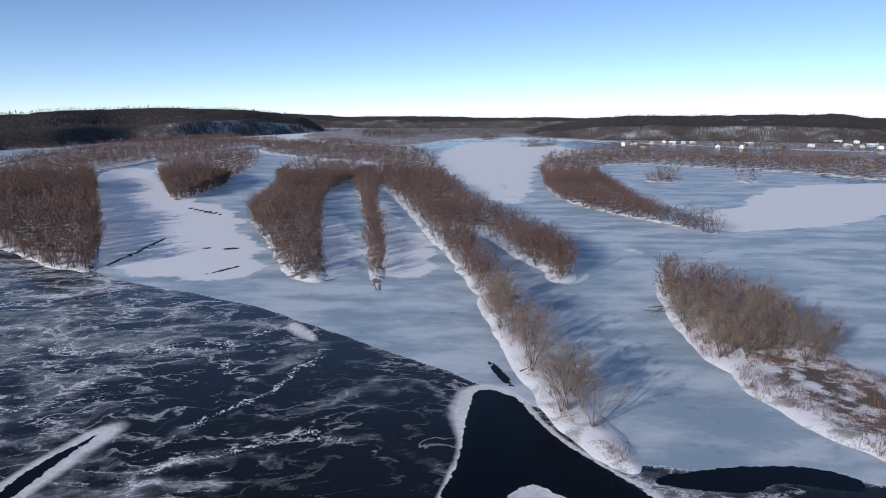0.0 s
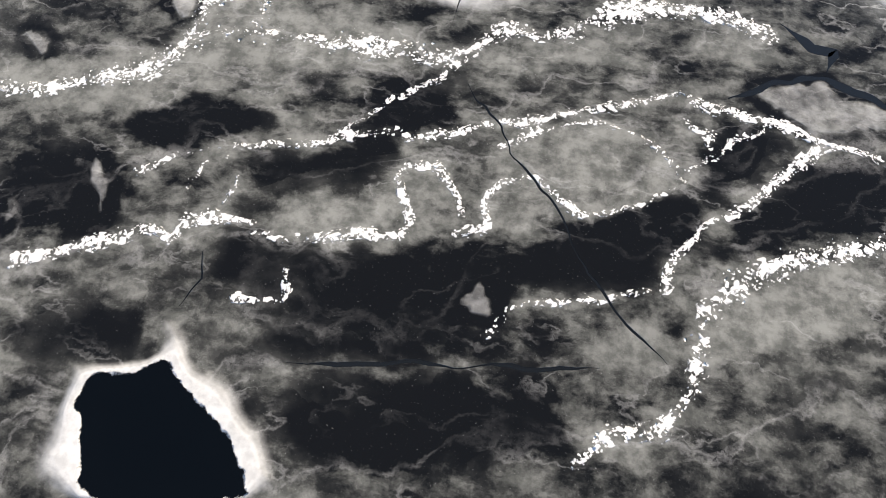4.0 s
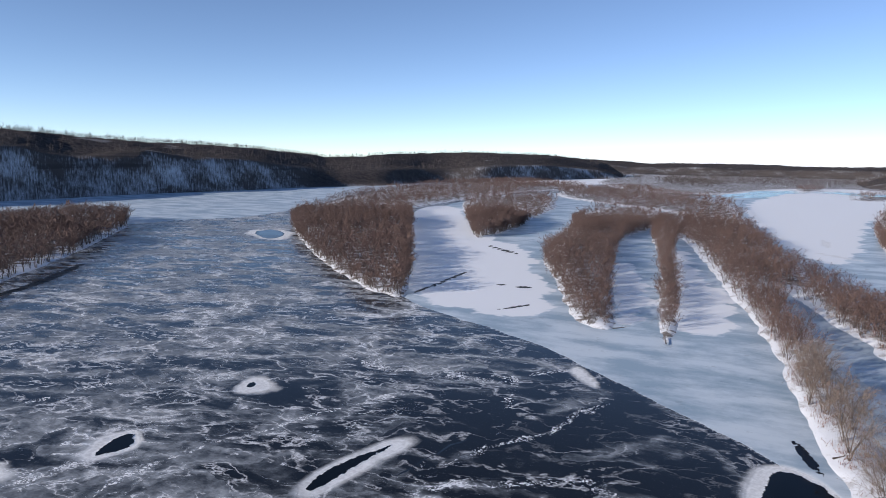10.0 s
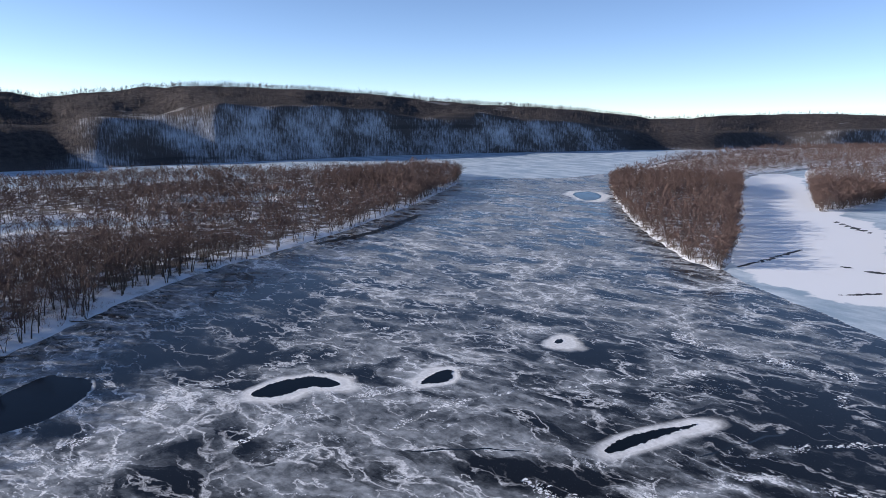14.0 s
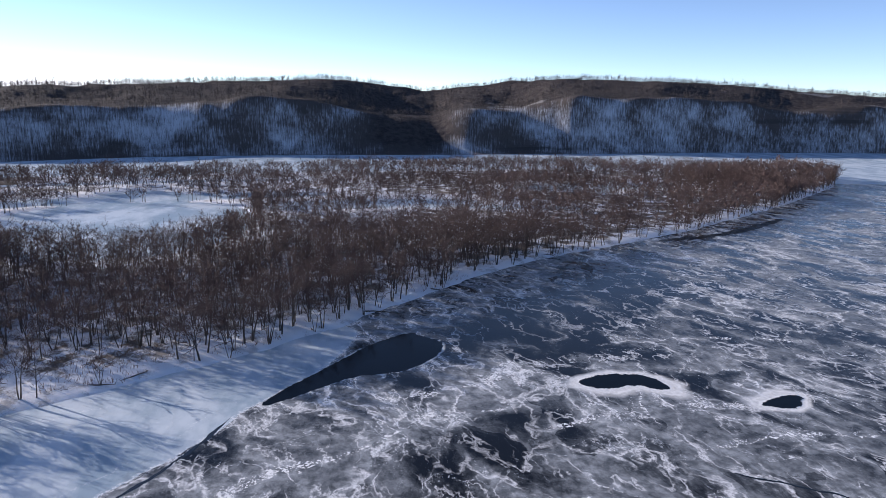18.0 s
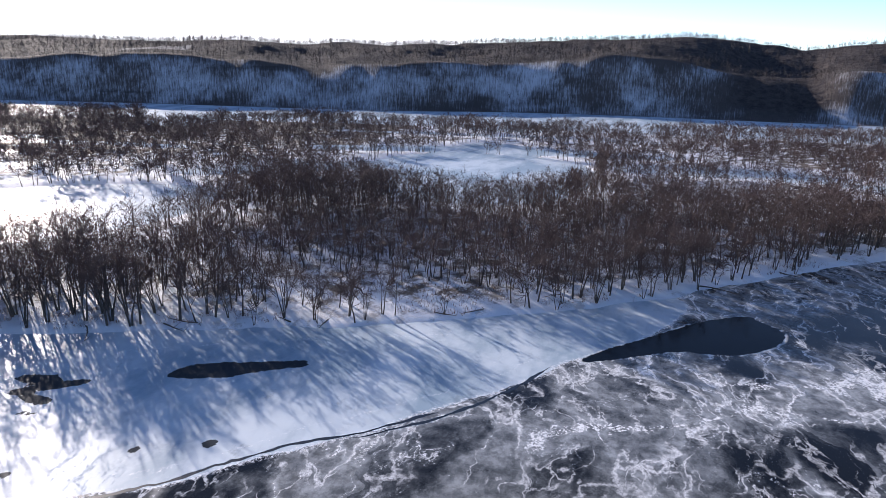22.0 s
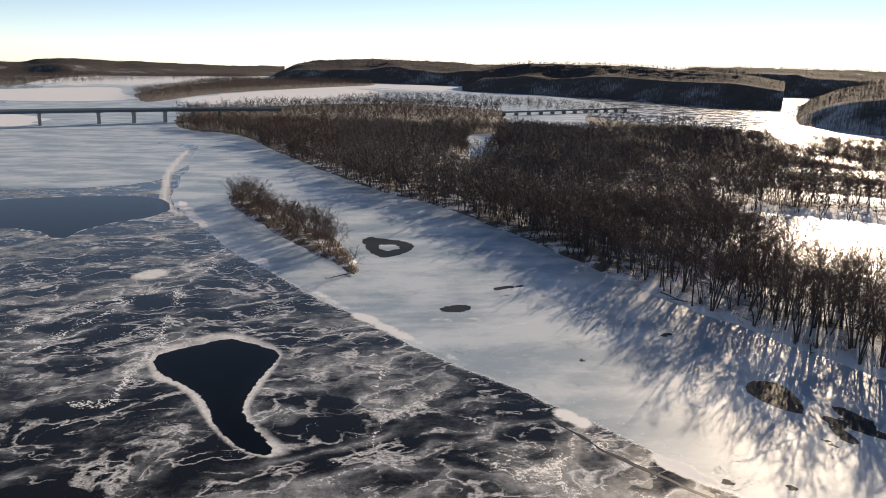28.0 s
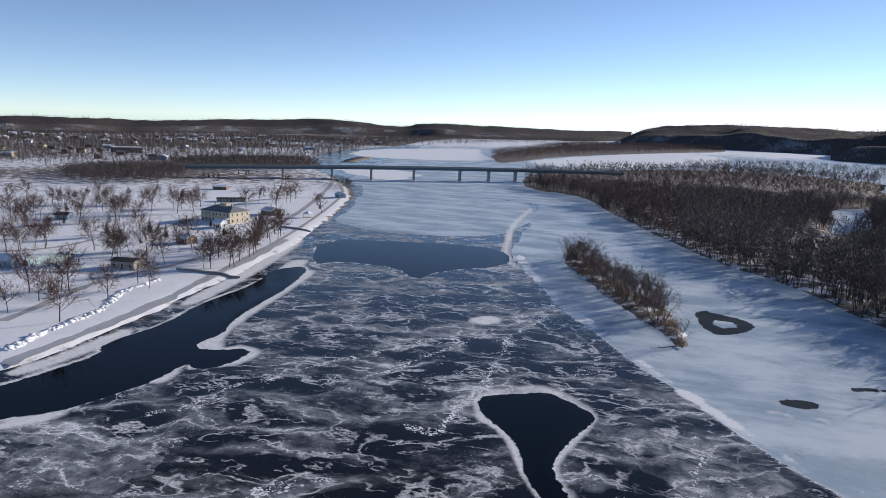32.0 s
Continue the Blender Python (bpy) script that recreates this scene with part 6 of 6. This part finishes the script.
firs = [conifer(18) for k in range(3)]
single_trees(np.array([(x, y, GROUND - 0.1, h) for x, y, h in (
    (358, -327, 6), (403, -371, 7), (268, -292, 5), (292, -326, 9), (271, -315, 8), (305, -307, 9), (273, -357, 6), (258, -468, 6), (370, -559, 5),
    (417, -551, 5), (490, -695, 6), (479, -694, 6), (486, -709, 6), (506, -652, 6), (488, -638, 7), (489, -647, 6), (489, -656, 6), (488, -730, 6), (475, -729, 6))]),
    firs, "dark green conifer on the snow", "conifer", "conifers in the park", NEEDLES)

# houses of the distant town
town_kinds = []
for k, (wall, roof, lx, ly) in enumerate(((WHITE, SNOWROOF, 12, 9), (STONE, SNOWROOF, 15, 10), (LOGS, SLATE, 11, 9), (BLUE, SNOWROOF, 18, 11), (CREAM, DARKROOF, 13, 10))):
    root = new("town_house")
    part("wall", walls(lx, ly, 5.0, 2.6), wall, root)
    part("roof", gable(lx, ly, 5.02, 2.6), roof, root)
    for x in (-lx * 0.25, lx * 0.25):
        part("window", box(x - 0.6, x + 0.6, ly / 2 - 0.05, ly / 2 + 0.06, 1.2, 2.8), GLASS, root)
    tagged(root, "small gabled house in the distant snowy town", "house", "houses of the distant town")
    town_kinds.append(root)
count = 0
while count < 150:
    x, y = rng.uniform(450, 2100), rng.uniform(-2200, -420)
    r, a = math.hypot(x, y), math.degrees(math.atan2(x, -y))
    if r < 800 or a < 24 or r > 2300 or outline(LANDS["town_shore"], np.array([x]), np.array([y]))[0] > -30:
        continue
    at = pose(x, y, GROUND, 0, 0, 30 + rng.choice([0, 90]) + rng.normal() * 4)
    if count < 5:
        town_kinds[count].matrix_basis = at
    else:
        copy_thing(town_kinds[count % 5], at)
    count += 1


def patch(outline_pts, gap, heights, z=GROUND - 0.1):
    p = np.asarray(outline_pts, float)
    x, y = scatter((p[:, 0].min(), p[:, 0].max(), p[:, 1].min(), p[:, 1].max()), gap, rng)
    k = outline(outline_pts, x, y, smooth=1) < 0
    x, y = x[k], y[k]
    return np.stack([x, y, np.full(len(x), z), rng.uniform(*heights, len(x))], 1)


wood_mass("town_grove", np.concatenate([patch([(558, -504), (473, -567), (560, -700), (690, -640)], 7, (12, 16)),
                                        patch([(593, -711), (500, -760), (430, -790), (480, -860), (564, -975), (699, -838)], 9, (12, 16)),
                                        patch([(300, -596), (286, -580), (330, -668), (372, -694)], 5, (6, 10))]), FAR, "dense grove of bare trees at the town's edge", rng, leaf=HILL_TWIG)
wood_mass("town_trees", patch([(500, -850), (750, -620), (1900, -300), (2200, -1200), (1400, -2300), (760, -1700)], 14.5, (9, 14)), HILLTREE, "bare street trees of the distant town", rng, leaf=HILL_TWIG, bark=SHADED_BARK)
wood_mass("valley_woods", np.concatenate([patch([(-330, 2300), (0, 2100), (300, 2400), (600, 2100), (700, 3400), (-300, 3400)], 26, (12, 18)),
                                          patch([(520, 1500), (1100, 1300), (1500, 1500), (1300, 2000), (700, 1900)], 26, (8, 13)),
                                          patch([(750, -1500), (1200, -1900), (900, -2600), (760, -2200)], 22, (12, 16)),
                                          patch([(700, -1420), (620, -2000), (300, -2900), (500, -3400), (950, -2800), (1000, -2000)], 24, (12, 16)),
                                          patch([(40, -1246), (-60, -1166), (-253, -1165), (-365, -1006), (-544, -1127), (-349, -1497), (-105, -1597)], 17, (10, 14)),
                                          patch([(-227, 2003), (-62, 1879), (-85, 2583), (-308, 2721)], 20, (12, 15)),
                                          patch([(304, 1355), (464, 928), (696, 1397), (440, 1720)], 20, (8, 11))]), FAR, "distant bare woods on the valley floor", rng, leaf=HILL_TWIG, bark=SHADED_BARK)

# farm buildings up the valley
for k in range(26):
    x, y = rng.uniform(420, 1100), rng.uniform(1500, 1850)
    copy_thing(town_kinds[k % 5], pose(x, y, GROUND, 0, 0, rng.uniform(0, 180)))

# ---- the highway bridge ----
bridge = new("highway_bridge")
A, B = Vector((520, -640, 0)), Vector((70, -890, 0))
L = (B - A).length
ux = (B - A).normalized()


def arch(s):
    return 13.0 + 2.2 * math.sin(math.pi * min(max(s / L, 0), 1))


for name, w, lo, hi, m in (("deck", 6.2, -0.4, 0.0, CONCRETE), ("girder", 5.0, -3.0, -0.4, STEEL)):
    bm = bmesh.new()
    prev = None
    for s in np.linspace(0, L, 28):
        ring = [bm.verts.new((s, y, arch(s) + z)) for y, z in ((-w, hi), (w, hi), (w, lo), (-w, lo))]
        if prev:
            for k in range(4):
                bm.faces.new((prev[k], prev[(k + 1) % 4], ring[(k + 1) % 4], ring[k]))
        prev = ring
    bmesh.ops.recalc_face_normals(bm, faces=bm.faces[:])
    part(name, bm, m, bridge)
for y in (-6.0, 6.0):
    bm = bmesh.new()
    prev = None
    for s in np.linspace(0, L, 28):
        ring = [bm.verts.new((s, y + dy, arch(s) + z)) for dy, z in ((-0.15, 0.9), (0.15, 0.9), (0.15, 0.0), (-0.15, 0.0))]
        if prev:
            for k in range(4):
                bm.faces.new((prev[k], prev[(k + 1) % 4], ring[(k + 1) % 4], ring[k]))
        prev = ring
    bmesh.ops.recalc_face_normals(bm, faces=bm.faces[:])
    part("parapet", bm, CONCRETE, bridge)
for s in (105, 160, 205, 255, 310, 345, 378, 410, 440):
    pier = part("pier", box(s - 1.1, s + 1.1, -4.2, 4.2, -1.0, arch(s) - 3.9, 0.3), CONCRETE, bridge)
    part("pier_cap", box(s - 1.5, s + 1.5, -5.4, 5.4, arch(s) - 4.0, arch(s) - 3.0, 0.15), CONCRETE, pier)
bridge.matrix_basis = Matrix.Translation(A) @ pose(0, 0, 0, 0, 0, math.degrees(math.atan2(ux.y, ux.x)))
tagged(bridge, "long blue-grey steel girder bridge on concrete piers", "bridge")

# low causeway bridge over the backwater
causeway = new("causeway_bridge")
C, E = Vector((-232, -999, 0)), Vector((-495, -1154, 0))
M = (E - C).length
part("deck", box(0, M, -4.5, 4.5, 4.2, 5.0, 0.1), CONCRETE, causeway)
for y in (-4.4, 4.4):
    part("rail", box(0, M, y - 0.12, y + 0.12, 5.0, 5.8), STEEL, causeway)
for s in np.arange(8, M, 26):
    part("pier", box(s - 0.9, s + 0.9, -3.6, 3.6, -1.0, 4.2, 0.15), CONCRETE, causeway)
causeway.matrix_basis = Matrix.Translation(C) @ pose(0, 0, 0, 0, 0, math.degrees(math.atan2((E - C).y, (E - C).x)))
tagged(causeway, "low concrete causeway bridge across a frozen backwater", "bridge")

sandbar = band("sandbar", [(505, -1010), (525, -1060), (545, -1160)], 12, 0.4, LOGS, "low brown sandbar in the ice above the bridge", "sandbar", 0.2)

# ---- driftwood and brush along the shores ----
def log(length, seed):
    r = np.random.default_rng(seed)
    wood = Wood()
    p, d = np.array((0.0, 0, 0.25)), np.array((1.0, 0, 0.03))
    for k in range(4):
        q = p + d * length / 4
        wood.add(*prism(p, q, 0.26 * (1 - k * 0.2), 0.26 * (0.8 - k * 0.2), 5))
        if k:
            e = np.array((r.uniform(0.2, 0.8), r.normal() * 0.8, r.uniform(0.2, 0.9)))
            wood.add(*prism(q, q + e * length * 0.22, 0.09, 0.02, 3))
        p, d = q, d + r.normal(size=3) * (0.1, 0.15, 0.05)
    return wood.done()


logs = []
for k in range(4):
    v, f = log(6 + 1.5 * k, k)
    logs.append(tagged(new("fallen_log", mesh_of("fallen_log", v, f, BARK)), "bare grey fallen log on the icy shore", "log", "fallen logs along the shore"))
shore = LANDS["river_bank"]
spots = []
for k in range(5, 17):
    for t in rng.uniform(0, 1, 3):
        p, q = shore[k], shore[k + 1]
        spots.append((p[0] + (q[0] - p[0]) * t - 4.0, p[1] + (q[1] - p[1]) * t, rng.uniform(0, 360)))
spots += [(82, 249, 200), (80, 242, 170), (81, 246, 230), (-4, -230, 60), (-5, -228, 300), (-49, 287, 30), (-26, 272, 100), (-157, 304, 120), (22, 182, 40), (88, 190, 80)]
for n, (x, y, a) in enumerate(spots):
    at = pose(x, y, 0.35, 0, 0, a)
    if n < 4:
        logs[n].matrix_basis = at
    else:
        copy_thing(logs[n % 4], at)


def brush(spots, name, label):
    """Low stalks and brush."""
    wood = Wood()
    for x, y, z in spots:
        for k in range(9):
            d = np.array((rng.normal() * 0.45, rng.normal() * 0.45, 1.0))
            twig(wood, np.array((x + rng.normal() * 0.8, y + rng.normal() * 0.8, z)), d, rng.uniform(0.7, 2.0), 0.06, rng)
    v, f = wood.done()
    tagged(new(name, mesh_of(name, v, f, REED)), label, "brush", kind="stuff")


def brush_spots(name, gap, box_of, inset=1.0):
    x, y = scatter(box_of, gap, rng)
    d = land_depth(x, y, name)
    k = (d > inset) & (vnoise(x, y, 9, 33) > 0.42)
    return np.stack([x[k], y[k], ground_z(x[k], y[k])], 1)


brush(brush_spots("island_grassy", 2.0, (76, 130, 105, 290)), "island_brush", "red-brown brush and dead grass on the snowy island")
brush(brush_spots("spit", 2.2, (0, 62, 126, 340), 2.2), "spit_brush", "dead brown stalks on the snowy spit")
brush(brush_spots("river_bank", 3.2, (-260, -60, -300, 90), 1.5), "bank_brush", "dark undergrowth along the river bank")
brush(brush_spots("island_slender", 1.6, (-10, 62, -385, -226), 0.8), "slender_island_brush", "red-brown brush under the slender island's trees")


# ---- broken ice along the pressure ridges below the camera, and the dark cracks ----
def slab(r, sides):
    """A small tilted slab of broken ice: its corners and faces."""
    k = np.sort(r.uniform(0, 6.28, sides))
    ring = np.stack([np.cos(k), np.sin(k)], 1) * r.uniform(0.6, 1.0, (sides, 1))
    tilt = r.normal(size=2) * 0.22
    top = np.c_[ring, 0.16 + ring @ tilt]
    v = np.concatenate([top, np.c_[ring * 1.12, np.full(sides, -0.3)]])
    f = [(0, m, m + 1) for m in range(1, sides - 1)]
    for m in range(sides):
        q = (m + 1) % sides
        f += [(m, sides + m, sides + q), (m, sides + q, q)]
    return v, np.array(f)


def rubble(name, group, per_metre, sizes):
    """Broken slabs heaped along the ridges of one group."""
    r = np.random.default_rng(len(group) * 13 + 5)
    heap, shapes = Wood(), [slab(r, 4 + k % 3) for k in range(14)]
    for width, pts in group:
        p = np.asarray(pts, float)
        run = np.concatenate([[0], np.cumsum(np.linalg.norm(np.diff(p, axis=0), axis=1))])
        for s in r.uniform(0, run[-1], int(run[-1] * per_metre * (0.5 + width * 0.5))):
            x, y = np.interp(s, run, p[:, 0]), np.interp(s, run, p[:, 1])
            if vnoise(np.array([x]), np.array([y]), 5, 79)[0] < r.uniform(0.3, 0.8):
                continue
            x, y = x + r.normal() * width * 0.42, y + r.normal() * width * 0.42
            v, f = shapes[r.integers(len(shapes))]
            a, size = r.uniform(0, 6.28), sizes[0] + (sizes[1] - sizes[0]) * r.uniform() ** 2.5
            c, d = math.cos(a) * size, math.sin(a) * size
            heap.add(np.stack([v[:, 0] * c - v[:, 1] * d + x, v[:, 0] * d + v[:, 1] * c + y, v[:, 2] * size * r.uniform(0.5, 1.1)], 1), f)
    v, f = heap.done()
    tagged(new(name, mesh_of(name, v, f, SNOWROOF)), "white slabs of broken ice heaped along a pressure ridge", "broken ice", kind="stuff")


rubble("ridge_rubble", CRUST_BAND, 2.6, (0.06, 0.30))
for group in (SEAM_LINES, SEAM_LINES_NEXT):
    rubble("ridge_rubble", group, 2.0, (0.05, 0.14))

WATERLINE = Nodes("wet_crack").set(Base_Color=(0.010, 0.012, 0.014), Roughness=0.25)
for width, pts in DARK_CRACKS:
    p = np.asarray(pts, float)
    run = np.concatenate([[0], np.cumsum(np.linalg.norm(np.diff(p, axis=0), axis=1))])
    s = np.arange(0, run[-1], 0.7)
    p = np.stack([np.interp(s, run, p[:, 0]), np.interp(s, run, p[:, 1])], 1)
    p = p + np.stack([fbm(p[:, 0], p[:, 1], 4, 91, 3) - 0.5, fbm(p[:, 0], p[:, 1], 4, 95, 3) - 0.5], 1) * 1.6
    t = np.gradient(p, axis=0)
    nrm = np.stack([-t[:, 1], t[:, 0]], 1) / (np.linalg.norm(t, axis=1)[:, None] + 1e-9)
    half = width * np.clip(np.minimum(np.arange(len(p)), np.arange(len(p))[::-1]) / 6, 0.15, 1)[:, None] * (0.25 + 1.1 * vnoise(p[:, 0], p[:, 1], 3, 97))[:, None]
    m = len(p)
    k = np.arange(m - 1)
    v = np.concatenate([np.c_[p + nrm * half, np.full(m, 0.012)], np.c_[p - nrm * half, np.full(m, 0.012)]])
    me = mesh_of("ice_crack", v, np.stack([k, k + 1, m + k + 1, m + k], 1)[:, ::-1], WATERLINE)
    tagged(new("ice_crack", me), "dark wet crack in the river ice", "crack", kind="structure")
